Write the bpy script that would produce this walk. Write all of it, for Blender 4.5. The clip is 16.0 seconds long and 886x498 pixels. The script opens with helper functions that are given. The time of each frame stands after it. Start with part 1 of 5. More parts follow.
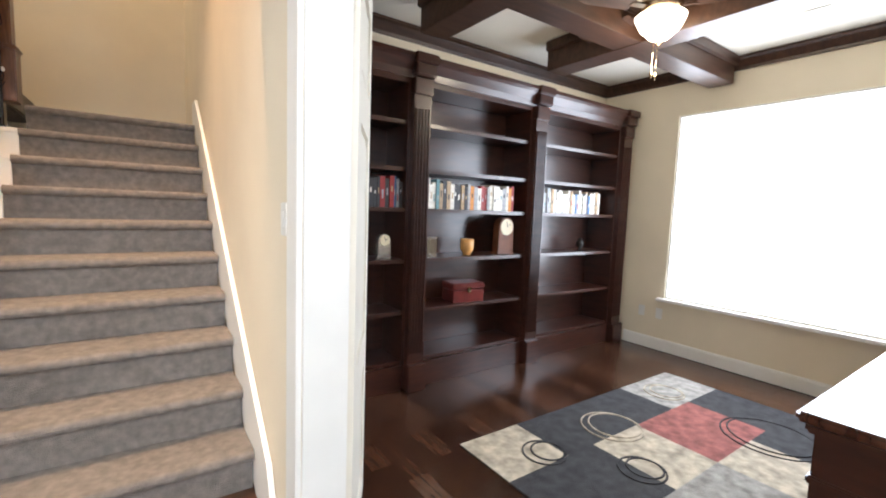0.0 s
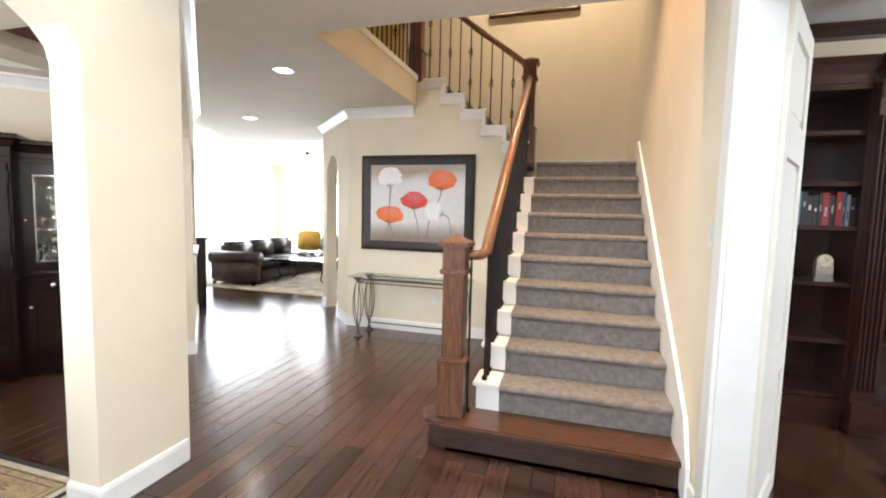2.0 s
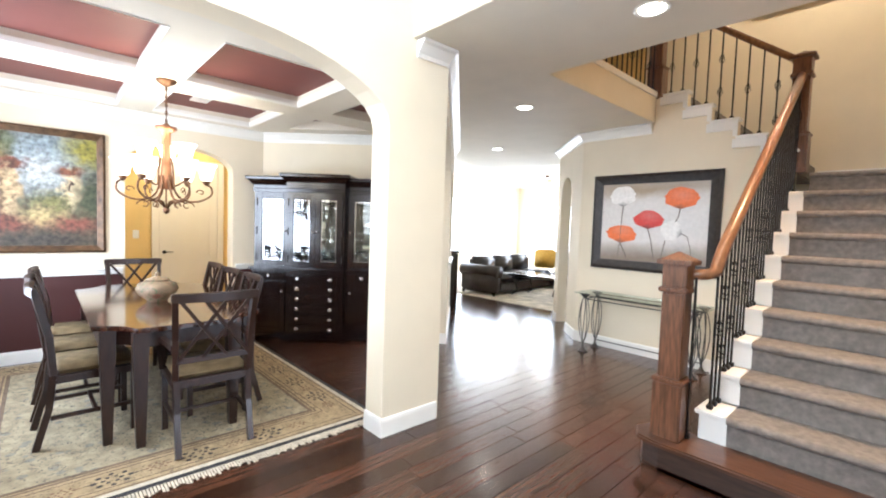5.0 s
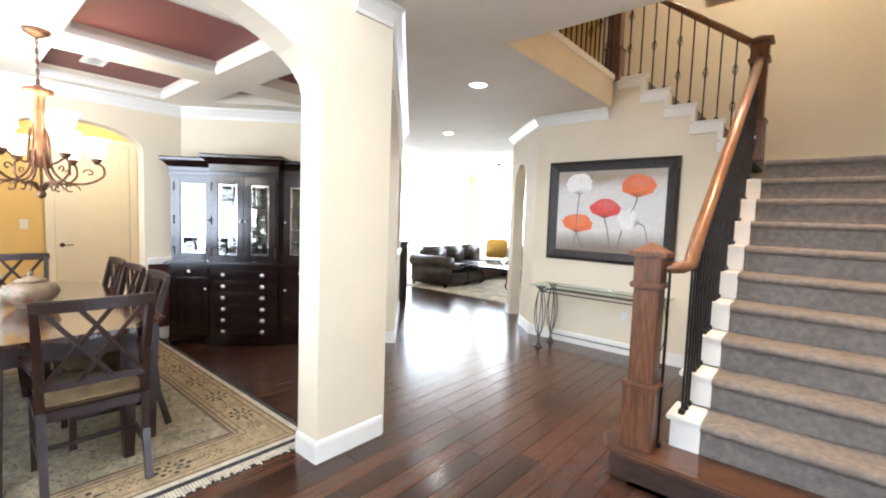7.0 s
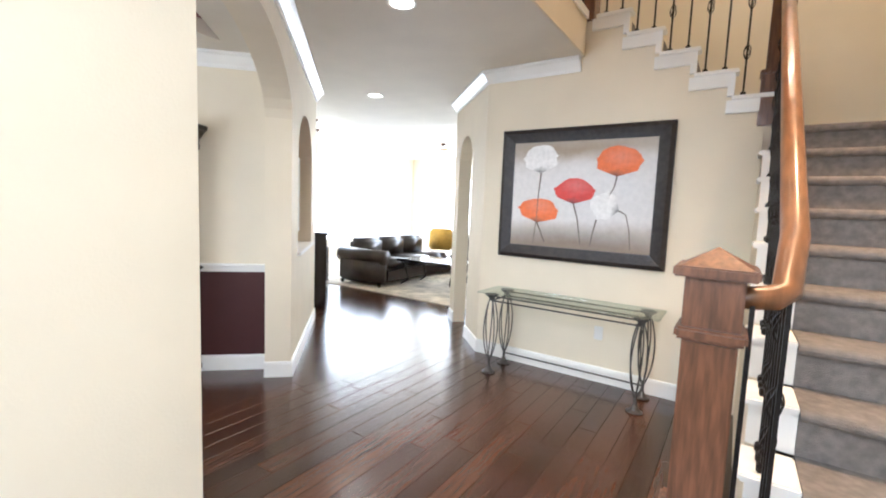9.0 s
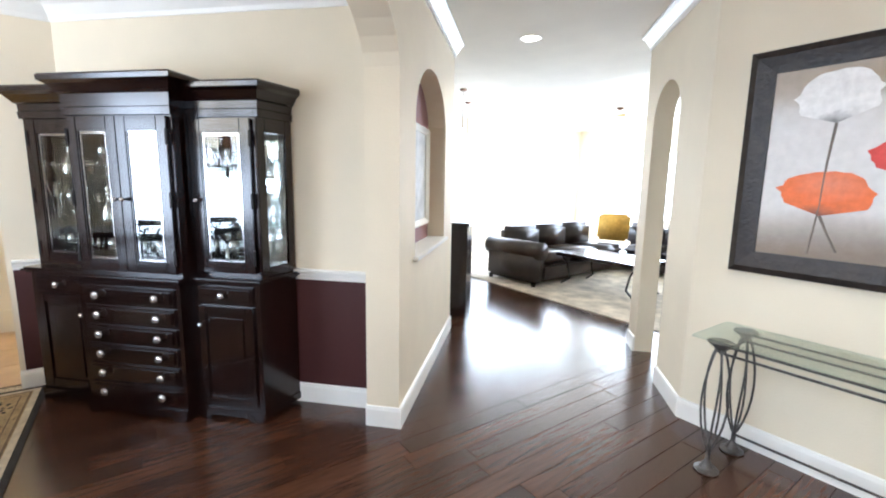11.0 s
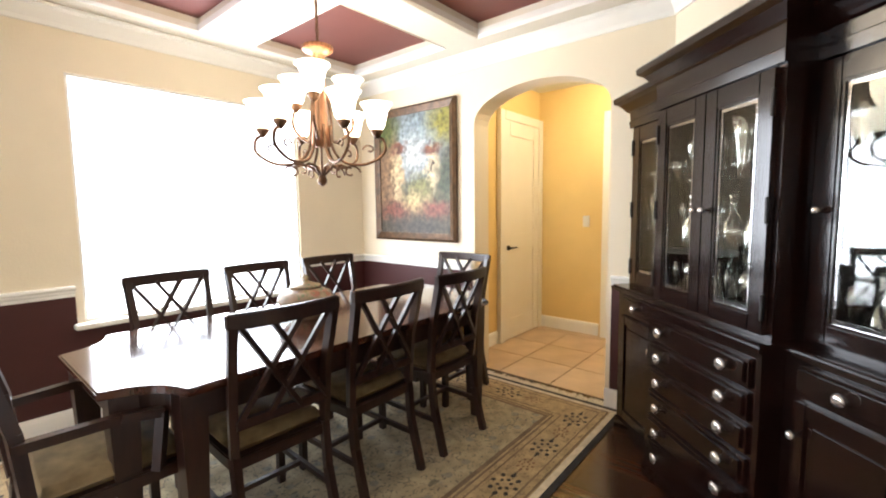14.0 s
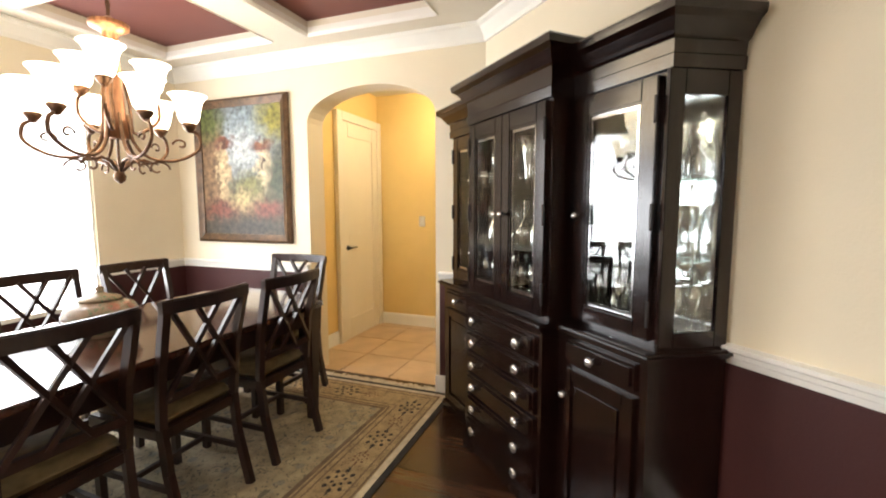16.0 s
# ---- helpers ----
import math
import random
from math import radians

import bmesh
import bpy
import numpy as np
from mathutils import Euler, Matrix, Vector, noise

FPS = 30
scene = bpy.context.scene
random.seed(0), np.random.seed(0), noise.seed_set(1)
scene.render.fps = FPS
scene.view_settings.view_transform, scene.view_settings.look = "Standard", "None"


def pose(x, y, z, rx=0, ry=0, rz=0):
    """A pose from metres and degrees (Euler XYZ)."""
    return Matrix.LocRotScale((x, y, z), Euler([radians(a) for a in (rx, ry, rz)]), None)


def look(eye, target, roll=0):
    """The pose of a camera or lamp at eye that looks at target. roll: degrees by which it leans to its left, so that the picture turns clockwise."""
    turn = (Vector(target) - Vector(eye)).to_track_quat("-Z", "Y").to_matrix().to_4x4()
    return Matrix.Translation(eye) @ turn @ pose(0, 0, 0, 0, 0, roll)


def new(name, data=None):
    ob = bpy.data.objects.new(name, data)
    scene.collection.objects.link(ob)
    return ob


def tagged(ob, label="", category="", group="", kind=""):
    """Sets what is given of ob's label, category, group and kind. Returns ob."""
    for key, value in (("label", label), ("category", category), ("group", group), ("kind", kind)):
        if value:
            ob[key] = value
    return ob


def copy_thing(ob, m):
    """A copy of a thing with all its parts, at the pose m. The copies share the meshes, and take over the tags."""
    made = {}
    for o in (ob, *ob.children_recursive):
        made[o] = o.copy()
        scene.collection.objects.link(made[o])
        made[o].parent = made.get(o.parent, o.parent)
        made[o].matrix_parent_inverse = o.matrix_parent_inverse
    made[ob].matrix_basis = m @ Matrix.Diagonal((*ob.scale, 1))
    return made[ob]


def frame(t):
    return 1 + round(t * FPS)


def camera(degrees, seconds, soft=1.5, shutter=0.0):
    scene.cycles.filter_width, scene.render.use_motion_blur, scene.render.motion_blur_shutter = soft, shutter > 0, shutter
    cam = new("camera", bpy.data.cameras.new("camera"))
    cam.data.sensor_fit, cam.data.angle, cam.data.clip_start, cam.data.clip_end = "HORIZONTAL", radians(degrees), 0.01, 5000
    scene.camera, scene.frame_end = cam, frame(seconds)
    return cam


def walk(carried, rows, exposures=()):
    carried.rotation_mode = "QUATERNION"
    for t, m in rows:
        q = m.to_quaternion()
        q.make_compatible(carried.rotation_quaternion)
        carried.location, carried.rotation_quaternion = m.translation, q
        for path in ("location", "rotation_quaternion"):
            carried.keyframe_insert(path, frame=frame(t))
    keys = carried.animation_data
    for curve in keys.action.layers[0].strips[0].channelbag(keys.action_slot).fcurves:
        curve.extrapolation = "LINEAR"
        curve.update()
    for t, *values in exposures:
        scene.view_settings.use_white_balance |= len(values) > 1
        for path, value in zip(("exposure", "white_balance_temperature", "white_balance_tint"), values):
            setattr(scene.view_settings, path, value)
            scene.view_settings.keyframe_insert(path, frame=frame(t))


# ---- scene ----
cam = camera(91.1, 16.0, soft=2.0)
PATH = [
    (0, (0.125, 1.944, 1.458), (1.267, 3.576, 1.271), 2.1),
    (0.5, (0.08, 1.686, 1.451), (0.778, 3.552, 1.272), 1.6),
    (1, (0.01, 1.516, 1.474), (0.274, 3.489, 1.281), 1.2),
    (1.5, (-0.113, 1.26, 1.504), (-0.245, 3.245, 1.3), 1.5),
    (2, (-0.108, 1.157, 1.478), (-0.668, 3.07, 1.31), 1.4),
    (2.4, (0.02, 1.198, 1.432), (-0.919, 2.959, 1.299), 1.7),
    (2.5, (0.071, 1.181, 1.438), (-0.962, 2.889, 1.303), 1.3),
    (3, (0.081, 1.103, 1.451), (-1.166, 2.661, 1.324), 1.6),
    (3.5, (0.148, 0.988, 1.466), (-1.23, 2.432, 1.34), 1.8),
    (4, (0.181, 0.899, 1.45), (-1.266, 2.275, 1.345), 2.0),
    (4.2, (0.188, 0.897, 1.454), (-1.281, 2.25, 1.35), 2.0),
    (6.3, (0.152, 0.979, 1.437), (-1.282, 2.37, 1.322), 1.3),
    (6.5, (0.077, 1.022, 1.428), (-1.317, 2.452, 1.307), 1.8),
    (7, (-0.098, 1.206, 1.444), (-1.399, 2.718, 1.3), 2.0),
    (7.5, (-0.248, 1.452, 1.424), (-1.456, 3.038, 1.266), 2.4),
    (8, (-0.424, 1.738, 1.427), (-1.541, 3.388, 1.254), 2.2),
    (8.2, (-0.474, 1.855, 1.418), (-1.571, 3.518, 1.239), 2.4),
    (10.3, (-1.28, 3.131, 1.448), (-2.6, 4.61, 1.183), 1.4),
    (10.5, (-1.344, 3.207, 1.447), (-2.74, 4.614, 1.176), 1.4),
    (11, (-1.564, 3.375, 1.453), (-3.183, 4.51, 1.153), 1.0),
    (11.5, (-1.747, 3.564, 1.404), (-3.608, 4.244, 1.126), 0.3),
    (12, (-1.998, 3.712, 1.369), (-3.978, 3.836, 1.112), 0.1),
    (12.5, (-2.28, 3.772, 1.364), (-4.222, 3.364, 1.117), -0.1),
    (13, (-2.461, 3.777, 1.356), (-4.251, 2.913, 1.134), -0.7),
    (13.5, (-2.595, 3.692, 1.341), (-4.22, 2.544, 1.143), -0.8),
    (14, (-2.642, 3.632, 1.348), (-4.166, 2.35, 1.164), -0.7),
    (14.5, (-2.672, 3.581, 1.343), (-4.183, 2.282, 1.171), -0.6),
    (15, (-2.685, 3.549, 1.336), (-4.278, 2.351, 1.17), -0.6),
    (15.5, (-2.643, 3.605, 1.347), (-4.379, 2.625, 1.174), -0.1),
    (16, (-2.626, 3.764, 1.368), (-4.491, 3.069, 1.172), -0.1),
]
EXPOSURES = [(0, 0.33, 5450, 10), (3, 0.42, 5300, 9), (8.2, 0.48, 5150, 9), (11, 0.55, 5000, 8), (13, 0.5, 5600, 9), (15, 0.54, 5750, 10), (16, 0.43, 6050, 10)]
walk(cam, [(t, look(eye, target, roll)) for t, eye, target, roll in PATH], EXPOSURES)

# ---- world, sun, large lights ----
world = bpy.data.worlds.new("world")
scene.world = world
world.use_nodes = True
wn = world.node_tree
sky = wn.nodes.new("ShaderNodeTexSky")
sky.sky_type, sky.sun_disc = "NISHITA", False
sky.sun_elevation, sky.sun_rotation = radians(50), radians(120)
wn.links.new(sky.outputs[0], wn.nodes["Background"].inputs[0])
wn.nodes["Background"].inputs[1].default_value = 0.12
sun = new("sun", bpy.data.lights.new("sun", "SUN"))
sun.data.energy, sun.data.angle, sun.data.color = 2.0, radians(3), (1, 0.95, 0.86)
sun.matrix_world = look((14, -6, 20), (0, 2, 0))


def area(name, at, to, w, h, power, color=(1, 1, 1)):
    d = bpy.data.lights.new(name, "AREA")
    d.shape, d.size, d.size_y, d.energy, d.color = "RECTANGLE", w, h, power, color
    ob = new(name, d)
    ob.matrix_world = look(at, to)
    return ob


def bulb(name, at, power, radius=0.05, color=(1, 0.78, 0.5)):
    d = bpy.data.lights.new(name, "POINT")
    d.energy, d.shadow_soft_size, d.color = power, radius, color
    ob = new(name, d)
    ob.location = at
    return ob


def downlight(at, power, spread=120, color=(1, 0.82, 0.58)):
    d = bpy.data.lights.new("downlight", "SPOT")
    d.energy, d.spot_size, d.spot_blend, d.shadow_soft_size, d.color = power, radians(spread), 0.8, 0.05, color
    ob = new("downlight", d)
    ob.location = at
    return ob


TOP = 5.4
DAY = (1.0, 0.98, 0.95)
area("daylight_study", (4.72, 3.13, 1.55), (0, 3.1, 1.2), 2.4, 1.85, 92, DAY)
area("daylight_dining", (-4.02, 0.19, 1.42), (-4.0, 5, 1.0), 1.5, 1.45, 52, DAY)
area("daylight_living_west", (-8.75, 10.2, 1.5), (0, 9.4, 1.0), 4.2, 2.0, 215, DAY)
area("daylight_living_north", (-6.2, 12.55, 1.5), (-5, 0, 0.8), 3.6, 2.0, 180, DAY)
# fill lamp added at an assumed window, always out of view
area("foyer_fill", (-0.8, -0.66, 3.0), (-0.9, 5, 1.6), 2.2, 3.6, 165, DAY)


# warm downlights over the stair landing and gallery
downlight((-0.15, 6.75, TOP - 0.05), 120, 110, (1, 0.72, 0.42))
downlight((-1.2, 6.75, TOP - 0.05), 90, 110, (1, 0.72, 0.42))
downlight((-0.02, 4.4, TOP - 0.05), 760, 62, (1, 0.56, 0.25))
downlight((-2.8, 5.0, TOP - 0.05), 55, 110)


# ---- materials ----
def mat(name, color, rough=0.6, scale=8.0, vary=0.15, bump=0.0, bscale=60.0, metal=0.0, coat=0.0, stretch=(1, 1, 1), island=0.0, glow=0.0):
    m = bpy.data.materials.new(name)
    m.use_nodes = True
    nt = m.node_tree
    b = nt.nodes["Principled BSDF"]
    co = nt.nodes.new("ShaderNodeTexCoord")
    mp = nt.nodes.new("ShaderNodeMapping")
    mp.inputs["Scale"].default_value = stretch
    nt.links.new(co.outputs["Object"], mp.inputs[0])
    n1 = nt.nodes.new("ShaderNodeTexNoise")
    n1.inputs["Scale"].default_value, n1.inputs["Detail"].default_value = scale, 6
    nt.links.new(mp.outputs[0], n1.inputs["Vector"])
    ramp = nt.nodes.new("ShaderNodeMapRange")
    ramp.inputs[1].default_value, ramp.inputs[2].default_value = 0.3, 0.7
    ramp.inputs[3].default_value, ramp.inputs[4].default_value = 1 - vary, 1 + vary
    nt.links.new(n1.outputs[0], ramp.inputs[0])
    src = ramp.outputs[0]
    if island:
        oi = nt.nodes.new("ShaderNodeObjectInfo")
        gi = nt.nodes.new("ShaderNodeNewGeometry")
        ad = nt.nodes.new("ShaderNodeMath")
        ad.operation = "ADD"
        nt.links.new(oi.outputs["Random"], ad.inputs[0])
        nt.links.new(gi.outputs["Random Per Island"], ad.inputs[1])
        fr = nt.nodes.new("ShaderNodeMath")
        fr.operation = "FRACT"
        nt.links.new(ad.outputs[0], fr.inputs[0])
        r2 = nt.nodes.new("ShaderNodeMapRange")
        r2.inputs[3].default_value, r2.inputs[4].default_value = 1 - island, 1 + island
        nt.links.new(fr.outputs[0], r2.inputs[0])
        mu = nt.nodes.new("ShaderNodeMath")
        mu.operation = "MULTIPLY"
        nt.links.new(src, mu.inputs[0])
        nt.links.new(r2.outputs[0], mu.inputs[1])
        src = mu.outputs[0]
    mix = nt.nodes.new("ShaderNodeVectorMath")
    mix.operation = "SCALE"
    mix.inputs[0].default_value = color
    nt.links.new(src, mix.inputs["Scale"])
    nt.links.new(mix.outputs[0], b.inputs["Base Color"])
    b.inputs["Roughness"].default_value = rough
    b.inputs["Metallic"].default_value = metal
    b.inputs["Coat Weight"].default_value = coat
    b.inputs["Coat Roughness"].default_value = 0.12
    if bump:
        n2 = nt.nodes.new("ShaderNodeTexNoise")
        n2.inputs["Scale"].default_value, n2.inputs["Detail"].default_value = bscale, 4
        nt.links.new(mp.outputs[0], n2.inputs["Vector"])
        bp = nt.nodes.new("ShaderNodeBump")
        bp.inputs["Strength"].default_value, bp.inputs["Distance"].default_value = bump, 0.01
        nt.links.new(n2.outputs[0], bp.inputs["Height"])
        nt.links.new(bp.outputs[0], b.inputs["Normal"])
    if glow:
        b.inputs["Emission Color"].default_value = (*color, 1)
        b.inputs["Emission Strength"].default_value = glow
    return m


def glass_mat(name, tint=(0.95, 1, 0.98), rough=0.02, clear=0.9):
    """Thin sheet: clear with a little mirror reflection."""
    m = bpy.data.materials.new(name)
    m.use_nodes = True
    nt = m.node_tree
    nt.nodes.remove(nt.nodes["Principled BSDF"])
    tr = nt.nodes.new("ShaderNodeBsdfTransparent")
    tr.inputs[0].default_value = (*tint, 1)
    gl = nt.nodes.new("ShaderNodeBsdfGlossy")
    gl.inputs["Roughness"].default_value = rough
    mx = nt.nodes.new("ShaderNodeMixShader")
    mx.inputs[0].default_value = 1 - clear
    nt.links.new(tr.outputs[0], mx.inputs[1])
    nt.links.new(gl.outputs[0], mx.inputs[2])
    nt.links.new(mx.outputs[0], nt.nodes["Material Output"].inputs[0])
    return m


WALL = mat("cream_wall_paint", (0.77, 0.69, 0.535), 0.75, 3, 0.03, 0.12, 90)
HALLYEL = mat("yellow_hall_paint", (0.76, 0.56, 0.22), 0.75, 3, 0.04, 0.12, 90)
MAROON = mat("maroon_wall_paint", (0.048, 0.009, 0.008), 0.6, 4, 0.08, 0.12, 90)
COFFER = mat("mauve_coffer_paint", (0.17, 0.055, 0.045), 0.55, 3, 0.06)
CEIL = mat("ceiling_paint", (0.74, 0.69, 0.59), 0.85, 3, 0.03, 0.15, 80)
TRIM = mat("white_trim_paint", (0.84, 0.83, 0.79), 0.35, 5, 0.03)
PLANK = mat("dark_hardwood", (0.054, 0.023, 0.0125), 0.2, 5, 0.3, 0.08, 26, stretch=(9, 0.8, 1), island=0.45, coat=0.2)
STAIRWOOD = mat("stained_oak", (0.078, 0.033, 0.015), 0.3, 6, 0.4, 0.08, 40, stretch=(1.2, 8, 8), coat=0.2)
NEWELWOOD = mat("stained_oak_post", (0.13, 0.056, 0.026), 0.36, 7, 0.45, 0.08, 40, stretch=(9, 9, 1.1), coat=0.2)
# grain as on the oak tread, in a darker colour
DARKRISER = mat("dark_wood_riser", (0.036, 0.018, 0.011), 0.4, 6, 0.4, 0.08, 40, stretch=(1.2, 8, 8), coat=0.15)
RAILWOOD = mat("oak_rail", (0.18, 0.078, 0.03), 0.3, 7, 0.3, stretch=(6, 1, 2), coat=0.3)
IRON = mat("black_iron", (0.02, 0.017, 0.015), 0.45, 30, 0.3, metal=0.6)
CARPET = mat("taupe_carpet", (0.215, 0.192, 0.172), 0.97, 26, 0.22, 0.8, 220)
BOOKWOOD = mat("mahogany", (0.036, 0.0115, 0.0065), 0.3, 5, 0.4, 0.05, 30, stretch=(1, 1, 5), coat=0.3)
BEAMWOOD = mat("walnut_beam", (0.050, 0.024, 0.014), 0.4, 5, 0.4, 0.08, 30, stretch=(1, 6, 4))
ESPRESSO = mat("espresso_wood", (0.011, 0.0042, 0.0032), 0.19, 6, 0.5, 0.03, 30, stretch=(5, 5, 1), coat=0.2)
TABLEWOOD = mat("dark_table_top", (0.050, 0.017, 0.010), 0.13, 5, 0.4, stretch=(1, 7, 1), coat=0.6)
CHAIRWOOD = mat("dark_chair_wood", (0.022, 0.009, 0.006), 0.34, 8, 0.4, stretch=(5, 5, 1), coat=0.08)
FABRIC = mat("olive_seat_fabric", (0.20, 0.145, 0.072), 0.9, 14, 0.3, 0.4, 200)
CRYSTAL = mat("crystal_knob", (0.75, 0.75, 0.76), 0.08, 40, 0.1, metal=0.8)
CHROME = mat("pale_brass", (0.55, 0.42, 0.25), 0.25, 20, 0.1, metal=1.0)
BRONZE = mat("aged_bronze", (0.16, 0.085, 0.045), 0.4, 25, 0.5, metal=0.75)
COPPER = mat("copper_bronze", (0.34, 0.16, 0.08), 0.42, 12, 0.35, metal=0.6, stretch=(6, 6, 1))
FROST = mat("lit_frosted_glass", (1.0, 0.86, 0.62), 0.5, 4, 0.05, glow=5.0)
LAMP = mat("lamp_disc", (1.0, 0.86, 0.6), 0.5, 4, 0.02, glow=9.0)
# emission in place of overexposed daylight behind the windows
GLARE = mat("bright_daylight", (1.0, 0.99, 0.97), 0.9, 2, 0.01, glow=2.6)
GLASS = glass_mat("clear_glass", (0.97, 0.99, 0.98), 0.02, 0.93)
TABLEGLASS = glass_mat("green_table_glass", (0.90, 0.95, 0.93), 0.03, 0.84)
MIRROR = mat("mirror", (0.85, 0.86, 0.86), 0.04, 2, 0.01, metal=1.0)
STEMWARE = glass_mat("cut_crystal", (0.95, 0.97, 0.98), 0.06, 0.48)
BEVEL = glass_mat("bevelled_glass", (0.95, 0.97, 0.98), 0.12, 0.45)
TILE = mat("beige_tile", (0.52, 0.38, 0.24), 0.4, 4, 0.15, island=0.06)
WHITEPAINT = mat("white_door_paint", (0.80, 0.76, 0.66), 0.4, 4, 0.02)
PLASTIC = mat("white_plastic", (0.82, 0.81, 0.77), 0.35, 4, 0.02)
LEATHER = mat("black_leather", (0.035, 0.024, 0.019), 0.33, 6, 0.4, 0.3, 25)
YELLOW = mat("mustard_cloth", (0.55, 0.33, 0.05), 0.9, 20, 0.15, 0.3, 120)
LRCARPET = mat("cream_shag_rug", (0.62, 0.56, 0.46), 0.97, 5, 0.3, 0.7, 60)
STEEL = mat("grey_wrought_iron", (0.10, 0.095, 0.09), 0.45, 30, 0.4, metal=0.6)
FRAMEBLACK = mat("dark_carved_frame", (0.022, 0.016, 0.013), 0.4, 22, 0.5, 0.5, 50)
GILT = mat("bronze_gilt_frame", (0.10, 0.055, 0.025), 0.4, 18, 0.5, 0.3, 50, metal=0.3)


# ---- mesh helpers ----
def box(bm, x0, x1, y0, y1, z0, z1, bev=0.0, m=None):
    ret = bmesh.ops.create_cube(bm, size=1)
    vs = ret["verts"]
    for v in vs:
        v.co = Vector(((x0 + x1) / 2 + v.co.x * (x1 - x0), (y0 + y1) / 2 + v.co.y * (y1 - y0), (z0 + z1) / 2 + v.co.z * (z1 - z0)))
    if bev:
        es = list({e for v in vs for e in v.link_edges})
        r = bmesh.ops.bevel(bm, geom=es, offset=bev, segments=2, affect="EDGES", clamp_overlap=True)
        vs = list(set(r["verts"]) | {v for v in vs if v.is_valid})
    if m is not None:
        bmesh.ops.transform(bm, matrix=m, verts=[v for v in vs if v.is_valid])
    return vs


def prism(bm, pts, h, m=None):
    """Outline in local x, y, raised by h along local z, then posed by m."""
    a = [bm.verts.new((p[0], p[1], 0)) for p in pts]
    b = [bm.verts.new((p[0], p[1], h)) for p in pts]
    n = len(pts)
    bm.faces.new(list(reversed(a)))
    bm.faces.new(b)
    for i in range(n):
        bm.faces.new((a[i], a[(i + 1) % n], b[(i + 1) % n], b[i]))
    if m is not None:
        bmesh.ops.transform(bm, matrix=m, verts=a + b)
    return a + b


def lathe(bm, prof, segs=16, m=None):
    rings = []
    for r, z in prof:
        rings.append([bm.verts.new((max(r, 1e-4) * math.cos(2 * math.pi * i / segs), max(r, 1e-4) * math.sin(2 * math.pi * i / segs), z)) for i in range(segs)])
    for a, b in zip(rings, rings[1:]):
        for i in range(segs):
            bm.faces.new((a[i], a[(i + 1) % segs], b[(i + 1) % segs], b[i]))
    bm.faces.new(list(reversed(rings[0])))
    bm.faces.new(rings[-1])
    vs = [v for r in rings for v in r]
    if m is not None:
        bmesh.ops.transform(bm, matrix=m, verts=vs)
    return vs


def tube(bm, pts, r, segs=6):
    pts = [Vector(p) for p in pts]
    rings = []
    for i, p in enumerate(pts):
        d = (pts[min(i + 1, len(pts) - 1)] - pts[max(i - 1, 0)]).normalized()
        u = d.orthogonal().normalized() if not rings else (pu - d * pu.dot(d)).normalized()
        pu = u
        w = d.cross(u)
        rr = r[i] if isinstance(r, (list, tuple)) else r
        rings.append([bm.verts.new(p + (u * math.cos(2 * math.pi * k / segs) + w * math.sin(2 * math.pi * k / segs)) * rr) for k in range(segs)])
    for a, b in zip(rings, rings[1:]):
        for k in range(segs):
            bm.faces.new((a[k], a[(k + 1) % segs], b[(k + 1) % segs], b[k]))
    bm.faces.new(list(reversed(rings[0])))
    bm.faces.new(rings[-1])


def sweep(bm, path, prof, closed=False):
    """Moulding profile (offset to the left of the path, z) swept along a plan line with mitred corners."""
    n = len(path)
    P = [Vector(p) for p in path]
    rings = []
    for i in range(n):
        def dirn(a, b):
            return (P[b % n] - P[a % n]).normalized()
        d0 = dirn(i - 1, i) if (closed or i > 0) else dirn(i, i + 1)
        d1 = dirn(i, i + 1) if (closed or i < n - 1) else d0
        n0, n1 = Vector((-d0.y, d0.x)), Vector((-d1.y, d1.x))
        mv = (n0 + n1).normalized()
        mv = mv / max(0.3, mv.dot(n0))
        rings.append([bm.verts.new((P[i].x + mv.x * o, P[i].y + mv.y * o, z)) for o, z in prof])
    k = len(prof)
    for i in range(n if closed else n - 1):
        a, b = rings[i], rings[(i + 1) % n]
        for j in range(k):
            bm.faces.new((a[j], b[j], b[(j + 1) % k], a[(j + 1) % k]))
    if not closed:
        bm.faces.new(rings[0])
        bm.faces.new(list(reversed(rings[-1])))


def mesh_of(name, bm, material, smooth=False):
    bmesh.ops.recalc_face_normals(bm, faces=bm.faces)
    me = bpy.data.meshes.new(name)
    bm.to_mesh(me)
    bm.free()
    me.materials.append(material)
    if smooth:
        me.shade_smooth()
    return me


def part(name, bm, material, parent, label="", smooth=False):
    ob = new(name, mesh_of(name, bm, material, smooth))
    ob.parent = parent
    if label:
        ob["label"] = label
    return ob


def thing(name, m, label, category, group=""):
    ob = new(name)
    ob.matrix_world = m
    ob.empty_display_size = 0.1
    return tagged(ob, label, category, group)


def solid(name, bm, material, label, category, kind="structure", group="", smooth=False):
    return tagged(new(name, mesh_of(name, bm, material, smooth)), label, category, group, kind)


def one(fn, *args, **kw):
    bm = bmesh.new()
    fn(bm, *args, **kw)
    return bm


def wall_frame(p0, p1):
    """Local x along the wall, local y up, local z to the right of the way p0 to p1."""
    d = (Vector(p1) - Vector(p0)).normalized()
    return Matrix(((d.x, 0, d.y, p0[0]), (d.y, 0, -d.x, p0[1]), (0, 1, 0, 0), (0, 0, 0, 1)))


